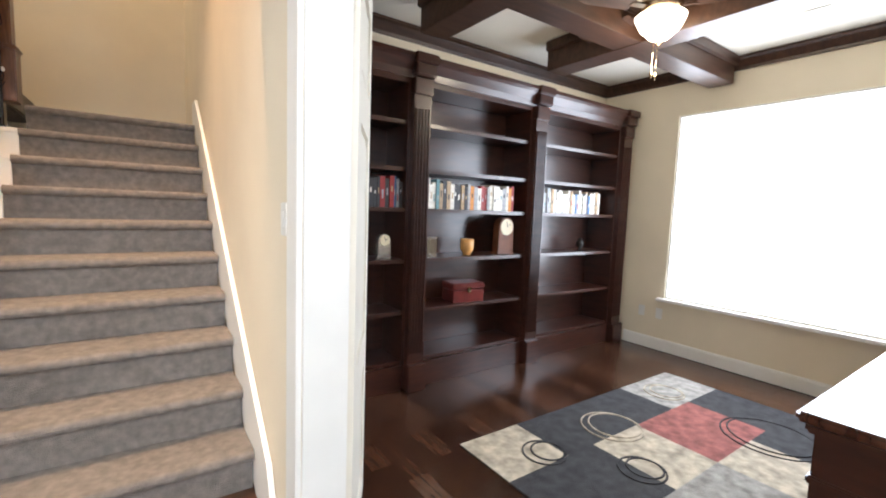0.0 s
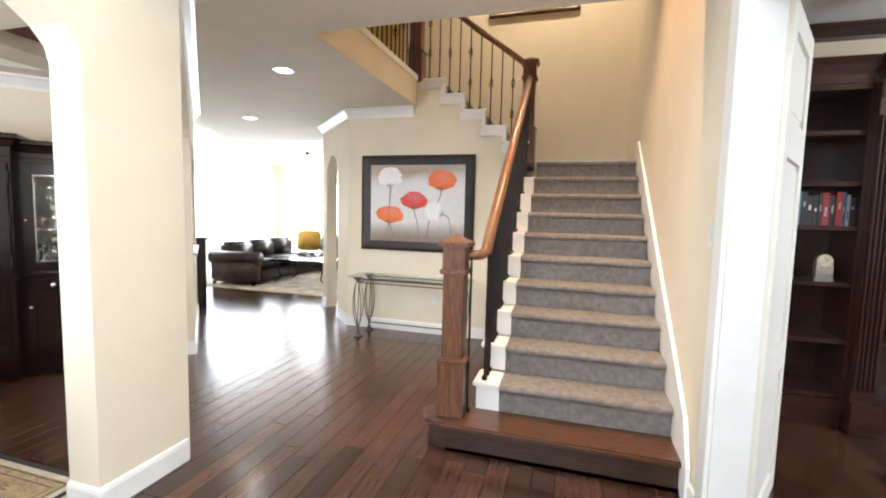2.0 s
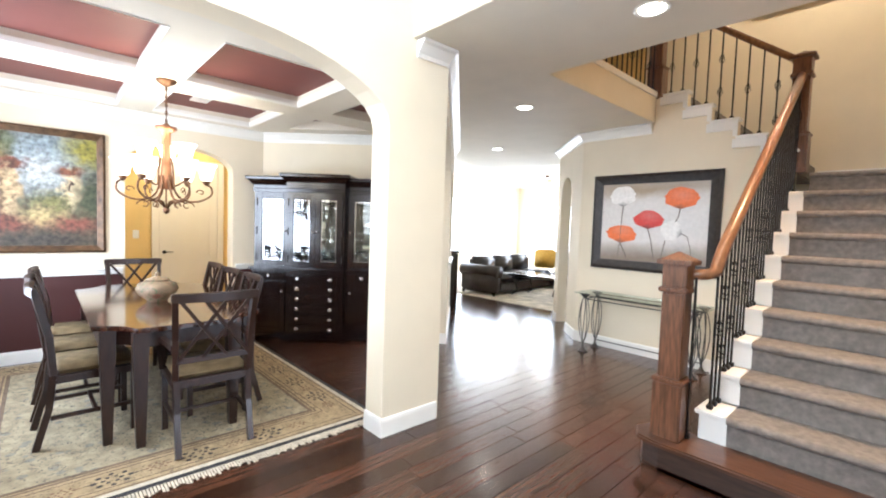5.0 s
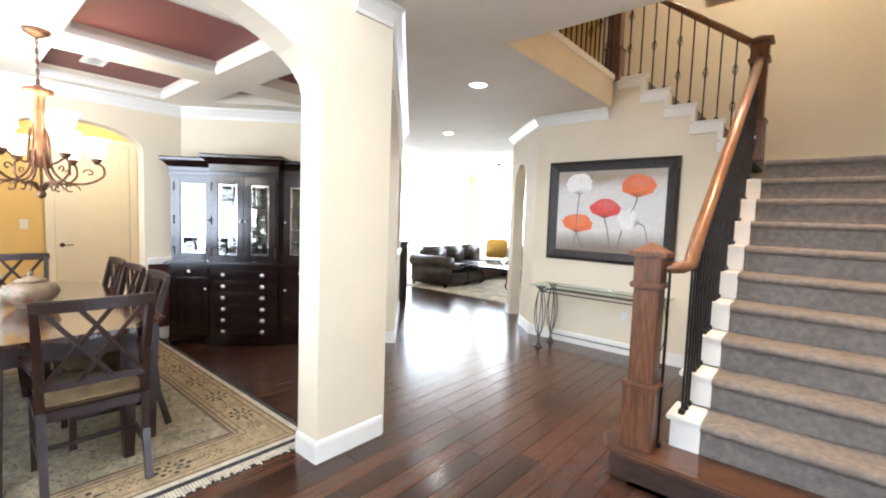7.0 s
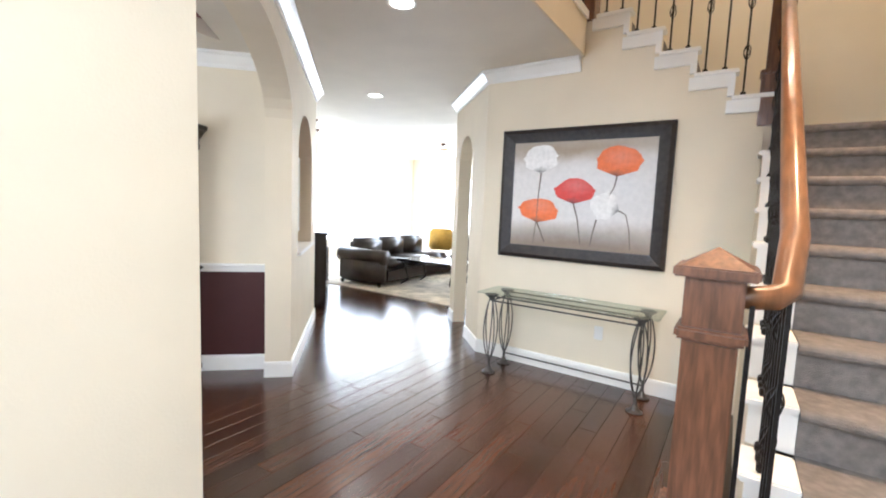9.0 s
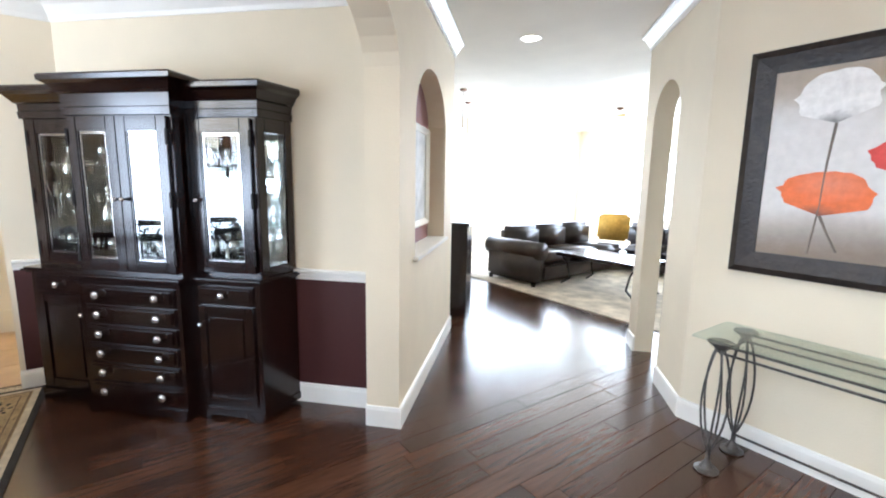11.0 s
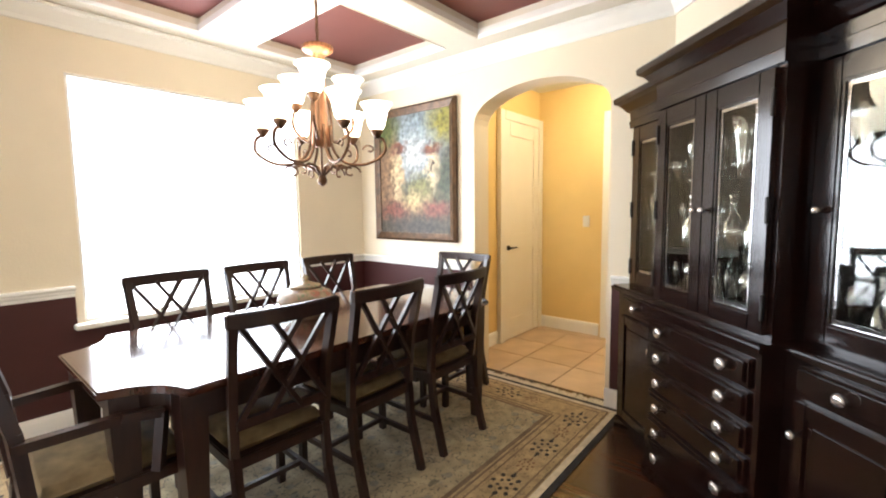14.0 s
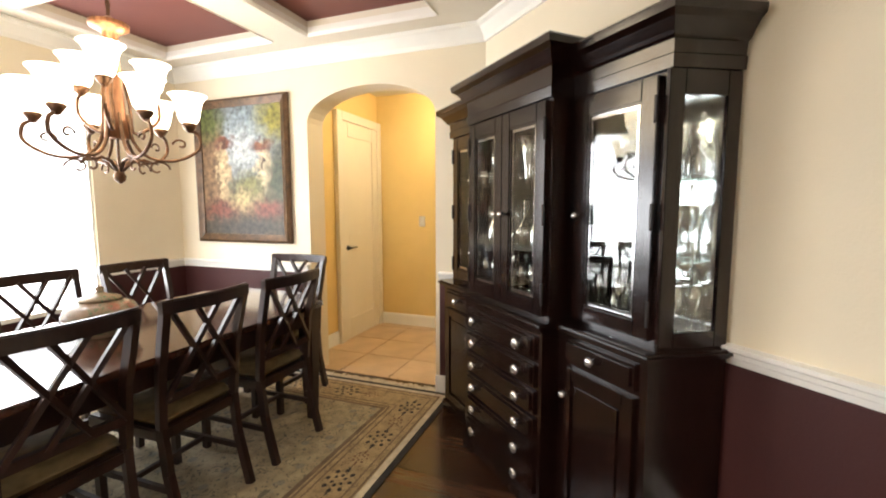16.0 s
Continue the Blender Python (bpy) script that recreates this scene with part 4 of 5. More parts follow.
def rug_ring(bm, x0, x1, y0, y1, t):
    for r in ((x0, x1, y0, y0 + t), (x0, x1, y1 - t, y1), (x0, x0 + t, y0 + t, y1 - t), (x1 - t, x1, y0 + t, y1 - t)):
        box(bm, *r, 0.0075, 0.0086)


def rosette(bm, k=1.0):
    """Woven flower: two rings of small lobes with a gap between, lying flat."""
    for n, r, w in ((8, 0.062, 0.013), (6, 0.03, 0.010)):
        for i in range(n):
            a = 2 * math.pi * i / n
            c, s = math.cos(a), math.sin(a)
            pts = [((r + w * math.cos(b)) * k * 1.35 * c - w * math.sin(b) * k * s, (r + w * math.cos(b)) * k * s + w * math.sin(b) * k * c) for b in [math.pi * q / 3 for q in range(6)]]
            prism(bm, pts, 0.0006, pose(0, 0, 0))
    for sx in (-1, 1):
        prism(bm, [(sx * 0.10 * k, -0.006), (sx * 0.135 * k, 0.0), (sx * 0.10 * k, 0.006)][::sx], 0.0006, pose(0, 0, 0))


def dining_rug():
    ob = thing("dining_rug", pose(0, 0, 0), "worn cream and blue oriental rug under the dining table", "rug")
    x0, x1, y0, y1 = -5.5, -2.5, 0.3, 2.77
    for nm, i, z, m in (("edge_band", 0.0, 0.006, RUGDARK), ("outer_border", 0.035, 0.007, FRINGE), ("border", 0.07, 0.008, RUGBORDER), ("inner_line", 0.36, 0.009, RUGLINE), ("field", 0.385, 0.010, RUGFIELD)):
        part(nm, one(box, x0 + i, x1 - i, y0 + i, y1 - i, 0.001, z), m, ob)
    for i, t in ((0.075, 0.012), (0.12, 0.008), (0.30, 0.008), (0.335, 0.012)):
        part("border_stripe", one(rug_ring, x0 + i, x1 - i, y0 + i, y1 - i, t), RUGLINE, ob)
    me = mesh_of("medallion", one(rosette), RUGDARK)
    me2 = mesh_of("flower_motif", one(rosette, 0.6), RUGRED)
    n = 0
    for a, b, fixed, along in ((x0 + 0.3, x1 - 0.25, y1 - 0.21, 0), (x0 + 0.3, x1 - 0.25, y0 + 0.21, 0), (y0 + 0.45, y1 - 0.4, x1 - 0.21, 1), (y0 + 0.45, y1 - 0.4, x0 + 0.21, 1)):
        q = a
        while q < b:
            o = new("medallion" if n % 2 == 0 else "flower_motif", me if n % 2 == 0 else me2)
            o.parent = ob
            o.location = (fixed, q, 0.0081) if along else (q, fixed, 0.0081)
            o.rotation_euler = (0, 0, radians(90 * along))
            n += 1
            q += 0.21
    rf = random.Random(3)
    for ex, sg in ((x1, 1), (x0, -1)):
        b = bmesh.new()
        y = y0
        while y < y1:
            L = rf.uniform(0.05, 0.09)
            box(b, min(ex, ex + sg * L), max(ex, ex + sg * L), y, y + 0.012, 0.001, 0.004)
            y += 0.016
        part("fringe", b, FRINGE, ob, "cream fringe")


dining_rug()

VASE = rug_mat("painted_ceramic", (0.27, 0.19, 0.12), (0.30, 0.06, 0.04), (0.10, 0.16, 0.08), 9.0)
VASE.node_tree.nodes["Principled BSDF"].inputs["Roughness"].default_value = 0.25
jar = thing("ginger_jar", pose(-3.93, 1.58, 0.773), "painted round ceramic jar with a lid on the dining table", "jar")
part("bowl", one(lathe, [(0.07, 0), (0.075, 0.012), (0.13, 0.06), (0.15, 0.10), (0.13, 0.145), (0.08, 0.165)], 24), VASE, jar, smooth=True)
part("lid", one(lathe, [(0.085, 0.166), (0.08, 0.18), (0.03, 0.195), (0.012, 0.205), (0.02, 0.22), (0.004, 0.235)], 20), VASE, jar, smooth=True)

# passage beyond the arch
ft = tagged(new("floor_passage"), "beige square tile floor in the passage", "floor", "", "structure")
tm = mesh_of("tile", one(box, -0.222, 0.222, -0.222, 0.222, -0.015, 0.002, 0.002), TILE)
for i in range(4):
    for j in range(5):
        o = new("tile", tm)
        o.parent = ft
        o.location = (-5.84 - 0.45 * i, 1.5 + 0.45 * j, 0)


def panel_door(name, m, w, h, side, label):
    ob = tagged(new(name), label, "door", "", "structure")
    ob.matrix_world = m
    b = bmesh.new()
    box(b, 0, w, 0.006, 0.03, 0.008, h)
    for z0, z1 in ((0.0, 0.22), (h * 0.42, h * 0.42 + 0.16), (h - 0.14, h)):
        box(b, 0.1, w - 0.1, -0.006, 0.008, max(z0, 0.008), z1, 0.003)
    box(b, 0, 0.1, -0.006, 0.008, 0.008, h, 0.003)
    box(b, w - 0.1, w, -0.006, 0.008, 0.008, h, 0.003)
    part("door_leaf", b, WHITEPAINT, ob)
    b = bmesh.new()
    for x0, x1, z0, z1 in ((-0.09, -0.004, 0, h + 0.09), (w + 0.004, w + 0.09, 0, h + 0.09), (-0.004, w + 0.004, h + 0.004, h + 0.09)):
        box(b, x0, x1, -0.016, 0.03, z0, z1, 0.004)
    part("casing", b, WHITEPAINT, ob)
    b = bmesh.new()
    hx = w - 0.06 if side > 0 else 0.06
    lathe(b, [(0.026, 0), (0.026, 0.008), (0.01, 0.012), (0.01, 0.045)], 12, pose(hx, -0.006, 0.95, 90))
    bar(b, (hx, -0.05, 0.95), (hx - side * 0.1, -0.05, 0.952), 0.016, 0.012)
    part("door_handle", b, IRON, ob, "black lever handle")


panel_door("door_1", pose(-6.32, 1.335, 0, 0, 0, 180), 0.68, 2.2, -1, "white panelled door with a black lever in the passage")
panel_door("door_2", pose(-7.065, 2.12, 0, 0, 0, 90), 0.75, 2.2, -1, "white panelled door at the end of the passage")
# bare lamp added to brighten the passage; it has no fixture
bulb("passage_fill", (-6.4, 2.3, 2.45), 22, 0.1, (1, 0.8, 0.5))


def plate(m, label, kind):
    ob = thing(kind, m, label, kind.replace("_", " "))
    part("cover", one(box, -0.036, 0.036, -0.006, 0, -0.058, 0.058, 0.003), PLASTIC, ob)
    part("toggle" if "switch" in kind else "socket", one(box, -0.016, 0.016, -0.011, -0.005, -0.03, 0.03, 0.003), PLASTIC, ob)


plate(pose(0.539, 3.5, 1.40, 0, 0, -90), "white rocker switch on the cream stair wall", "light_switch")
plate(pose(-7.098, 1.85, 1.2, 0, 0, 90), "white switch on the yellow passage wall", "light_switch")
plate(pose(-1.65, 6.119, 0.42), "white outlet on the wall under the console", "outlet")
plate(pose(4.749, 4.6, 0.4, 0, 0, -90), "white outlet on the study wall", "outlet")
plate(pose(4.749, 4.4, 0.4, 0, 0, -90), "white outlet on the study wall", "outlet")


# ---- pictures ----
def picture(name, m, w, h, fw, fmat, label, canvas):
    """Framed picture in local x and z, facing local -y, centred."""
    ob = thing(name, m, label, "painting")
    b = bmesh.new()
    pr = [(0, -0.002), (0.0, -0.03), (fw * 0.3, -0.045), (fw * 0.7, -0.03), (fw, -0.022), (fw, -0.002)]
    ring = []
    for sx, sz in ((-1, -1), (1, -1), (1, 1), (-1, 1)):
        ring.append([b.verts.new((sx * (w / 2 - o), y, sz * (h / 2 - o))) for o, y in pr])
    for i in range(4):
        for k in range(6):
            b.faces.new((ring[i][k], ring[(i + 1) % 4][k], ring[(i + 1) % 4][(k + 1) % 6], ring[i][(k + 1) % 6]))
    part("frame", b, fmat, ob)
    part("canvas", one(box, -w / 2 + fw, w / 2 - fw, -0.012, -0.002, -h / 2 + fw, h / 2 - fw), canvas, ob)
    return ob


def painted(name, ground, layers, wob=0.05, wscale=9.0, dab=0.45):
    """Canvas in object x and z: soft-edged patches (x, z, half width, half height, softness, colour) laid over one another, with brushed edges."""
    m = mat(name, ground, 0.55, 26, dab, 0.35, 70)
    nt = m.node_tree
    bs = nt.nodes["Principled BSDF"]
    dabs = bs.inputs["Base Color"].links[0].from_node
    co = nt.nodes.new("ShaderNodeTexCoord")
    no = nt.nodes.new("ShaderNodeTexNoise")
    no.inputs["Scale"].default_value, no.inputs["Detail"].default_value = wscale, 5
    nt.links.new(co.outputs["Object"], no.inputs["Vector"])
    ma = nt.nodes.new("ShaderNodeVectorMath")
    ma.operation = "MULTIPLY_ADD"
    ma.inputs[1].default_value, ma.inputs[2].default_value = (wob * 4, 0, wob * 4), (-wob * 2, 0, -wob * 2)
    nt.links.new(no.outputs["Color"], ma.inputs[0])
    ad = nt.nodes.new("ShaderNodeVectorMath")
    nt.links.new(co.outputs["Object"], ad.inputs[0])
    nt.links.new(ma.outputs[0], ad.inputs[1])
    col = None
    for x, z, rx, rz, soft, c in layers:
        mp = nt.nodes.new("ShaderNodeMapping")
        mp.inputs["Location"].default_value = (-x / rx, 0, -z / rz)
        mp.inputs["Scale"].default_value = (1 / rx, 0, 1 / rz)
        nt.links.new(ad.outputs[0], mp.inputs[0])
        ln = nt.nodes.new("ShaderNodeVectorMath")
        ln.operation = "LENGTH"
        nt.links.new(mp.outputs[0], ln.inputs[0])
        mr = nt.nodes.new("ShaderNodeMapRange")
        mr.inputs[1].default_value, mr.inputs[2].default_value = 1 - soft, 1 + soft
        mr.inputs[3].default_value, mr.inputs[4].default_value = 1, 0
        nt.links.new(ln.outputs["Value"], mr.inputs[0])
        mx = nt.nodes.new("ShaderNodeMix")
        mx.data_type = "RGBA"
        nt.links.new(mr.outputs[0], mx.inputs[0])
        mx.inputs[6].default_value = (*ground, 1)
        if col:
            nt.links.new(col, mx.inputs[6])
        mx.inputs[7].default_value = (*c, 1)
        col = mx.outputs[2]
    nt.links.new(col, dabs.inputs[0])
    return m


SILVER = painted("silver_grey_canvas", (0.50, 0.46, 0.40), [(0, 0.0, 2.0, 0.34, 0.35, (0.74, 0.72, 0.70)), (-0.1, 0.40, 0.6, 0.07, 0.8, (0.40, 0.32, 0.23)), (0, -0.46, 1.5, 0.15, 0.7, (0.25, 0.20, 0.155)), (0.3, 0.05, 0.4, 0.2, 0.8, (0.76, 0.75, 0.74))], 0.03, 4.0, 0.05)
pop = picture("poppy_painting", pose(-1.905, 6.117, 1.575), 1.43, 1.15, 0.115, FRAMEBLACK, "large painting of red, orange and white poppies in a dark frame", SILVER)
STEMPAINT = mat("paint_stem", (0.20, 0.17, 0.14), 0.6, 9, 0.35)


def petal_paint(name, c):
    """Petal colour that greys towards the calyx at the flower's own origin, with faint veins."""
    return painted(name, c, [(0.0, 0.0, 0.07, 0.035, 0.8, (c[0] * 0.25 + 0.05, c[1] * 0.25 + 0.05, c[2] * 0.25 + 0.05)), (0.02, 0.16, 0.09, 0.05, 0.9, (c[0] * 0.85 + 0.1, c[1] * 0.85 + 0.1, c[2] * 0.85 + 0.1))], 0.02, 22.0, 0.1)


POPPY = {"white": petal_paint("paint_white", (0.88, 0.87, 0.85)), "orange": petal_paint("paint_orange", (0.80, 0.19, 0.05)), "red": petal_paint("paint_red", (0.66, 0.065, 0.05))}


def poppy(x, z, w, h, colour, seed, tilt, stems):
    r = random.Random(seed)
    for q in stems:
        b = bmesh.new()
        tube(b, [(px, -0.0135, pz) for px, pz in q], [0.007, 0.005, 0.004, 0.005][:len(q)], 5)
        part("painted_stem", b, STEMPAINT, pop)
    # cup outline: up one side, a ragged rim, down the other
    pts = [(0, 0)]
    n = 26
    for k in range(n + 1):
        u = k / n
        a = -0.45 + u * (math.pi + 0.9)
        rag = 0.93 + 0.09 * abs(math.sin(u * 8 + seed)) + r.uniform(-0.03, 0.03) + 0.12 * (k in (4, n - 4))
        pts.append((w / 2 * math.cos(a) * rag, h * 0.46 + h * 0.54 * math.sin(a) * rag))
    b = bmesh.new()
    prism(b, pts, 0.0015, Matrix(((1, 0, 0, 0), (0, 0, -1, 0), (0, 1, 0, 0), (0, 0, 0, 1))))
    o = part("painted_flower", b, POPPY[colour], pop)
    o.location, o.rotation_euler = (x, -0.015, z), (0, radians(tilt), 0)


poppy(-0.35, -0.25, 0.36, 0.22, "orange", 5, 3, [[(-0.35, -0.25), (-0.31, -0.34), (-0.27, -0.42)]])
poppy(-0.336, 0.19, 0.31, 0.25, "white", 2, -4, [[(-0.336, 0.19), (-0.35, 0.0), (-0.355, -0.2), (-0.38, -0.44)]])
poppy(0.31, 0.155, 0.35, 0.25, "orange", 9, 4, [[(0.31, 0.155), (0.295, 0.07), (0.26, 0.0)]])
poppy(-0.03, -0.075, 0.33, 0.22, "red", 4, 2, [[(-0.03, -0.075), (0.01, -0.2), (0.05, -0.42)]])
poppy(0.345, -0.12, 0.22, 0.24, "white", 7, -72, [[(0.345, -0.12), (0.40, -0.15), (0.435, -0.28), (0.45, -0.43)], [(0.17, -0.2), (0.15, -0.3), (0.13, -0.43)]])

VILLAGE = painted("painted_village", (0.10, 0.085, 0.045), [
    (0.05, 0.3, 0.3, 0.32, 0.5, (0.22, 0.27, 0.30)), (0.02, 0.18, 0.16, 0.14, 0.7, (0.42, 0.44, 0.43)),
    (-0.33, 0.05, 0.16, 0.38, 0.25, (0.20, 0.12, 0.06)), (-0.2, 0.02, 0.07, 0.26, 0.25, (0.45, 0.33, 0.18)), (-0.18, 0.25, 0.1, 0.05, 0.4, (0.15, 0.055, 0.03)),
    (0.24, 0.02, 0.08, 0.2, 0.25, (0.52, 0.42, 0.26)), (0.23, 0.2, 0.1, 0.05, 0.4, (0.16, 0.06, 0.03)), (0.23, 0.05, 0.02, 0.06, 0.3, (0.08, 0.05, 0.03)),
    (-0.36, 0.42, 0.16, 0.14, 0.5, (0.10, 0.12, 0.03)), (0.36, 0.42, 0.17, 0.15, 0.5, (0.22, 0.20, 0.03)), (0.38, -0.05, 0.1, 0.2, 0.5, (0.05, 0.06, 0.03)),
    (0.08, -0.12, 0.14, 0.1, 0.6, (0.16, 0.15, 0.05)), (0.02, -0.26, 0.16, 0.08, 0.6, (0.42, 0.33, 0.15)), (-0.25, -0.33, 0.2, 0.08, 0.6, (0.16, 0.05, 0.03)), (0.25, -0.33, 0.18, 0.07, 0.6, (0.17, 0.055, 0.035)), (0.0, -0.48, 0.6, 0.09, 0.6, (0.05, 0.04, 0.03))], 0.05, 13.0, 0.55)
picture("village_painting", pose(-5.517, 0.885, 1.665, 0, 0, 90), 1.0, 1.2, 0.07, GILT, "village landscape painting in a dark bronze frame", VILLAGE)
picture("stairwell_painting", pose(-0.72, 7.297, 4.62), 1.2, 0.95, 0.07, GILT, "dark picture in a gilt frame high on the stair wall", mat("dark_canvas", (0.06, 0.05, 0.03), 0.6, 5, 0.5))

# niche with a pale print
nm45 = Matrix.Translation((-4.32, 5.2, 0)) @ pose(0, 0, 0, 0, 0, -45)
nb = tagged(new("niche_back"), "mauve painted back of the arched niche", "wall", "", "structure")
nb.matrix_world = nm45
part("back_panel", one(box, -0.6, 0.6, -0.17, -0.15, 0.9, 2.35), mat("mauve_niche", (0.30, 0.16, 0.17), 0.7, 3, 0.05), nb)
ns = tagged(new("niche_sill"), "white sill of the arched niche", "trim", "", "structure")
ns.matrix_world = nm45
part("ledge", one(box, -0.58, 0.58, -0.15, 0.035, 0.955, 0.985, 0.006), TRIM, ns)
picture("niche_print", nm45 @ pose(0, -0.148, 1.5, 0, 0, 180), 0.8, 0.78, 0.05, TRIM, "pale abstract print in a white frame inside the niche", mat("pale_print", (0.55, 0.55, 0.55), 0.6, 6, 0.3))


# ---- hall ----
def console():
    ob = thing("console_table", pose(-1.86, 5.85, 0), "glass topped console table on twisted iron legs", "console table")
    b = bmesh.new()
    box(b, -0.72, 0.72, -0.2, 0.2, 0.70, 0.712, 0.004)
    part("glass_top", b, TABLEGLASS, ob, "clear green edged glass top")
    for sx in (-1, 1):
        for sy in (-1, 1):
            X0, Y0 = sx * 0.6, sy * 0.15
            b = bmesh.new()
            lathe(b, [(0.055, 0), (0.06, 0.008), (0.035, 0.02), (0.012, 0.06), (0.01, 0.14)], 10, pose(X0, Y0, 0))
            for k in range(5):
                a = k * 2 * math.pi / 5
                pts = []
                for u in range(9):
                    z = 0.12 + 0.56 * u / 8
                    r = 0.012 + 0.05 * math.sin(math.pi * min(1, u / 8 * 1.0)) ** 0.8
                    pts.append((X0 + r * math.cos(a + u * 0.06), Y0 + r * math.sin(a + u * 0.06), z))
                tube(b, pts, 0.0055, 5)
            lathe(b, [(0.01, 0.64), (0.03, 0.67), (0.06, 0.694), (0.06, 0.699)], 10, pose(X0, Y0, 0))
            part("leg", b, STEEL, ob)
    b = bmesh.new()
    for sy in (-1, 1):
        tube(b, [(-0.6, sy * 0.15, 0.64), (0.6, sy * 0.15, 0.64)], 0.007, 6)
        tube(b, [(-0.6, sy * 0.15, 0.68), (0.6, sy * 0.15, 0.68)], 0.007, 6)
    for sx in (-1, 1):
        tube(b, [(sx * 0.6, -0.15, 0.64), (sx * 0.6, 0.15, 0.64)], 0.007, 6)
    tube(b, [(-0.6, 0.15, 0.1), (0.6, 0.15, 0.1)], 0.007, 6)
    part("stretcher", b, STEEL, ob)


console()
for x, y in ((-0.9, 3.45), (-2.66, 4.62), (-4.45, 6.3)):
    ob = thing("recessed_light", pose(x, y, HALL), "round lit recessed ceiling lamp with a white ring", "ceiling lamp", "recessed hall lamps")
    part("ring", one(lathe, [(0.075, -0.001), (0.095, -0.006), (0.1, -0.001)], 20), TRIM, ob)
    part("lens", one(lathe, [(0.074, -0.004), (0.074, -0.002)], 20), LAMP, ob)
    downlight((x, y, HALL - 0.02), 48, 140, (1, 0.84, 0.62))


def vent(m, w, d, label):
    ob = thing("ceiling_vent", m, label, "vent")
    b = bmesh.new()
    for x0, x1, y0, y1 in ((-w / 2, w / 2, -d / 2, -d / 2 + 0.025), (-w / 2, w / 2, d / 2 - 0.025, d / 2), (-w / 2, -w / 2 + 0.025, -d / 2 + 0.025, d / 2 - 0.025), (w / 2 - 0.025, w / 2, -d / 2 + 0.025, d / 2 - 0.025)):
        box(b, x0, x1, y0, y1, -0.012, -0.001)
    part("frame", b, PLASTIC, ob)
    for i in range(9):
        x = -w / 2 + 0.03 + (w - 0.06) * (i + 0.5) / 9
        part("slat", one(box, x - 0.008, x + 0.008, -d / 2 + 0.025, d / 2 - 0.025, -0.01, -0.004), PLASTIC, ob)


vent(pose(-4.75, 2.1, DIN + 0.1, 0, 0, 90), 0.16, 0.34, "white ceiling vent in a mauve coffer")
vent(pose(4.2, 3.1, STU), 0.3, 0.16, "white ceiling vent in the study")


# ---- study ----
def casing():
    b = bmesh.new()
    box(b, 0.522, 0.54, 3.3, 3.42, 0, 2.56, 0.004)
    box(b, 0.522, 0.54, 0.58, 0.7, 0, 2.56, 0.004)
    box(b, 0.522, 0.54, 0.7, 3.3, 2.44, 2.56, 0.004)
    box(b, 0.54, 0.69, 3.285, 3.299, 0, 2.44)
    box(b, 0.54, 0.69, 0.701, 0.715, 0, 2.44)
    solid("door_casing", b, TRIM, "wide white casing round the study opening", "trim")


casing()


def study_door(m):
    ob = tagged(new("door_3"), "white panelled door standing open into the study", "door", "", "structure")
    ob.matrix_world = m
    w, h = 0.655, 2.4
    b = bmesh.new()
    for z0, z1 in ((0.0, 0.12), (0.7, 0.85), (1.75, 1.93), (2.28, 2.4)):
        box(b, 0.11, w - 0.11, -0.02, 0.02, z0 + 0.006, z1)
    box(b, 0, 0.11, -0.02, 0.02, 0.006, h)
    box(b, w - 0.11, w, -0.02, 0.02, 0.006, h)
    part("door_leaf", b, WHITEPAINT, ob)
    for z0, z1 in ((0.12, 0.7), (0.85, 1.75), (1.93, 2.28)):
        b = bmesh.new()
        box(b, 0.11, w - 0.11, -0.006, 0.006, z0, z1)
        box(b, 0.14, w - 0.14, -0.013, 0.013, z0 + 0.03, z1 - 0.03, 0.006)
        part("panel", b, WHITEPAINT, ob)


study_door(pose(0.712, 3.335, 0, 0, 0, 61.5))

BX = [(0.70, 1.82), (1.98, 3.12), (3.28, 4.5)]
SH = [0.64, 1.05, 1.45, 1.76, 2.11]


def bookcase(a, b, label):
    ob = thing("bookcase", pose(0, 0, 0), label, "bookcase", "built-in study bookcases")
    c = bmesh.new()
    box(c, a, b, 5.2, 5.235, 0.1, 2.5)
    part("back_panel", c, BOOKWOOD, ob)
    for x0, x1 in ((a - 0.003, a + 0.02), (b - 0.02, b + 0.003)):
        part("side_panel", one(box, x0, x1, 4.86, 5.2, 0.1, 2.5), BOOKWOOD, ob)
    for z in [0.24] + SH:
        part("shelf", one(box, a + 0.021, b - 0.021, 4.87, 5.199, z - 0.032, z, 0.004), BOOKWOOD, ob)
    part("kick_board", one(box, a + 0.021, b - 0.021, 4.85, 4.868, 0.0, 0.207, 0.003), BOOKWOOD, ob)
    part("header", one(box, a + 0.021, b - 0.021, 4.85, 5.19, 2.38, 2.5, 0.004), BOOKWOOD, ob)
    c = bmesh.new()
    sweep(c, [(b + 0.08, 4.85), (a - 0.08, 4.85)], [(0, 2.42), (0.01, 2.42), (0.02, 2.47), (0.06, 2.53), (0.08, 2.55), (0.08, 2.58), (-0.3, 2.58), (-0.3, 2.501)])
    part("cornice", c, BOOKWOOD, ob)
    return ob


for (a, b), lb in zip(BX, ("built-in mahogany bookcase with blue books and a silver clock", "built-in mahogany bookcase with books, a clock and a red box", "built-in mahogany bookcase with pale books on one shelf")):
    bookcase(a, b, lb)


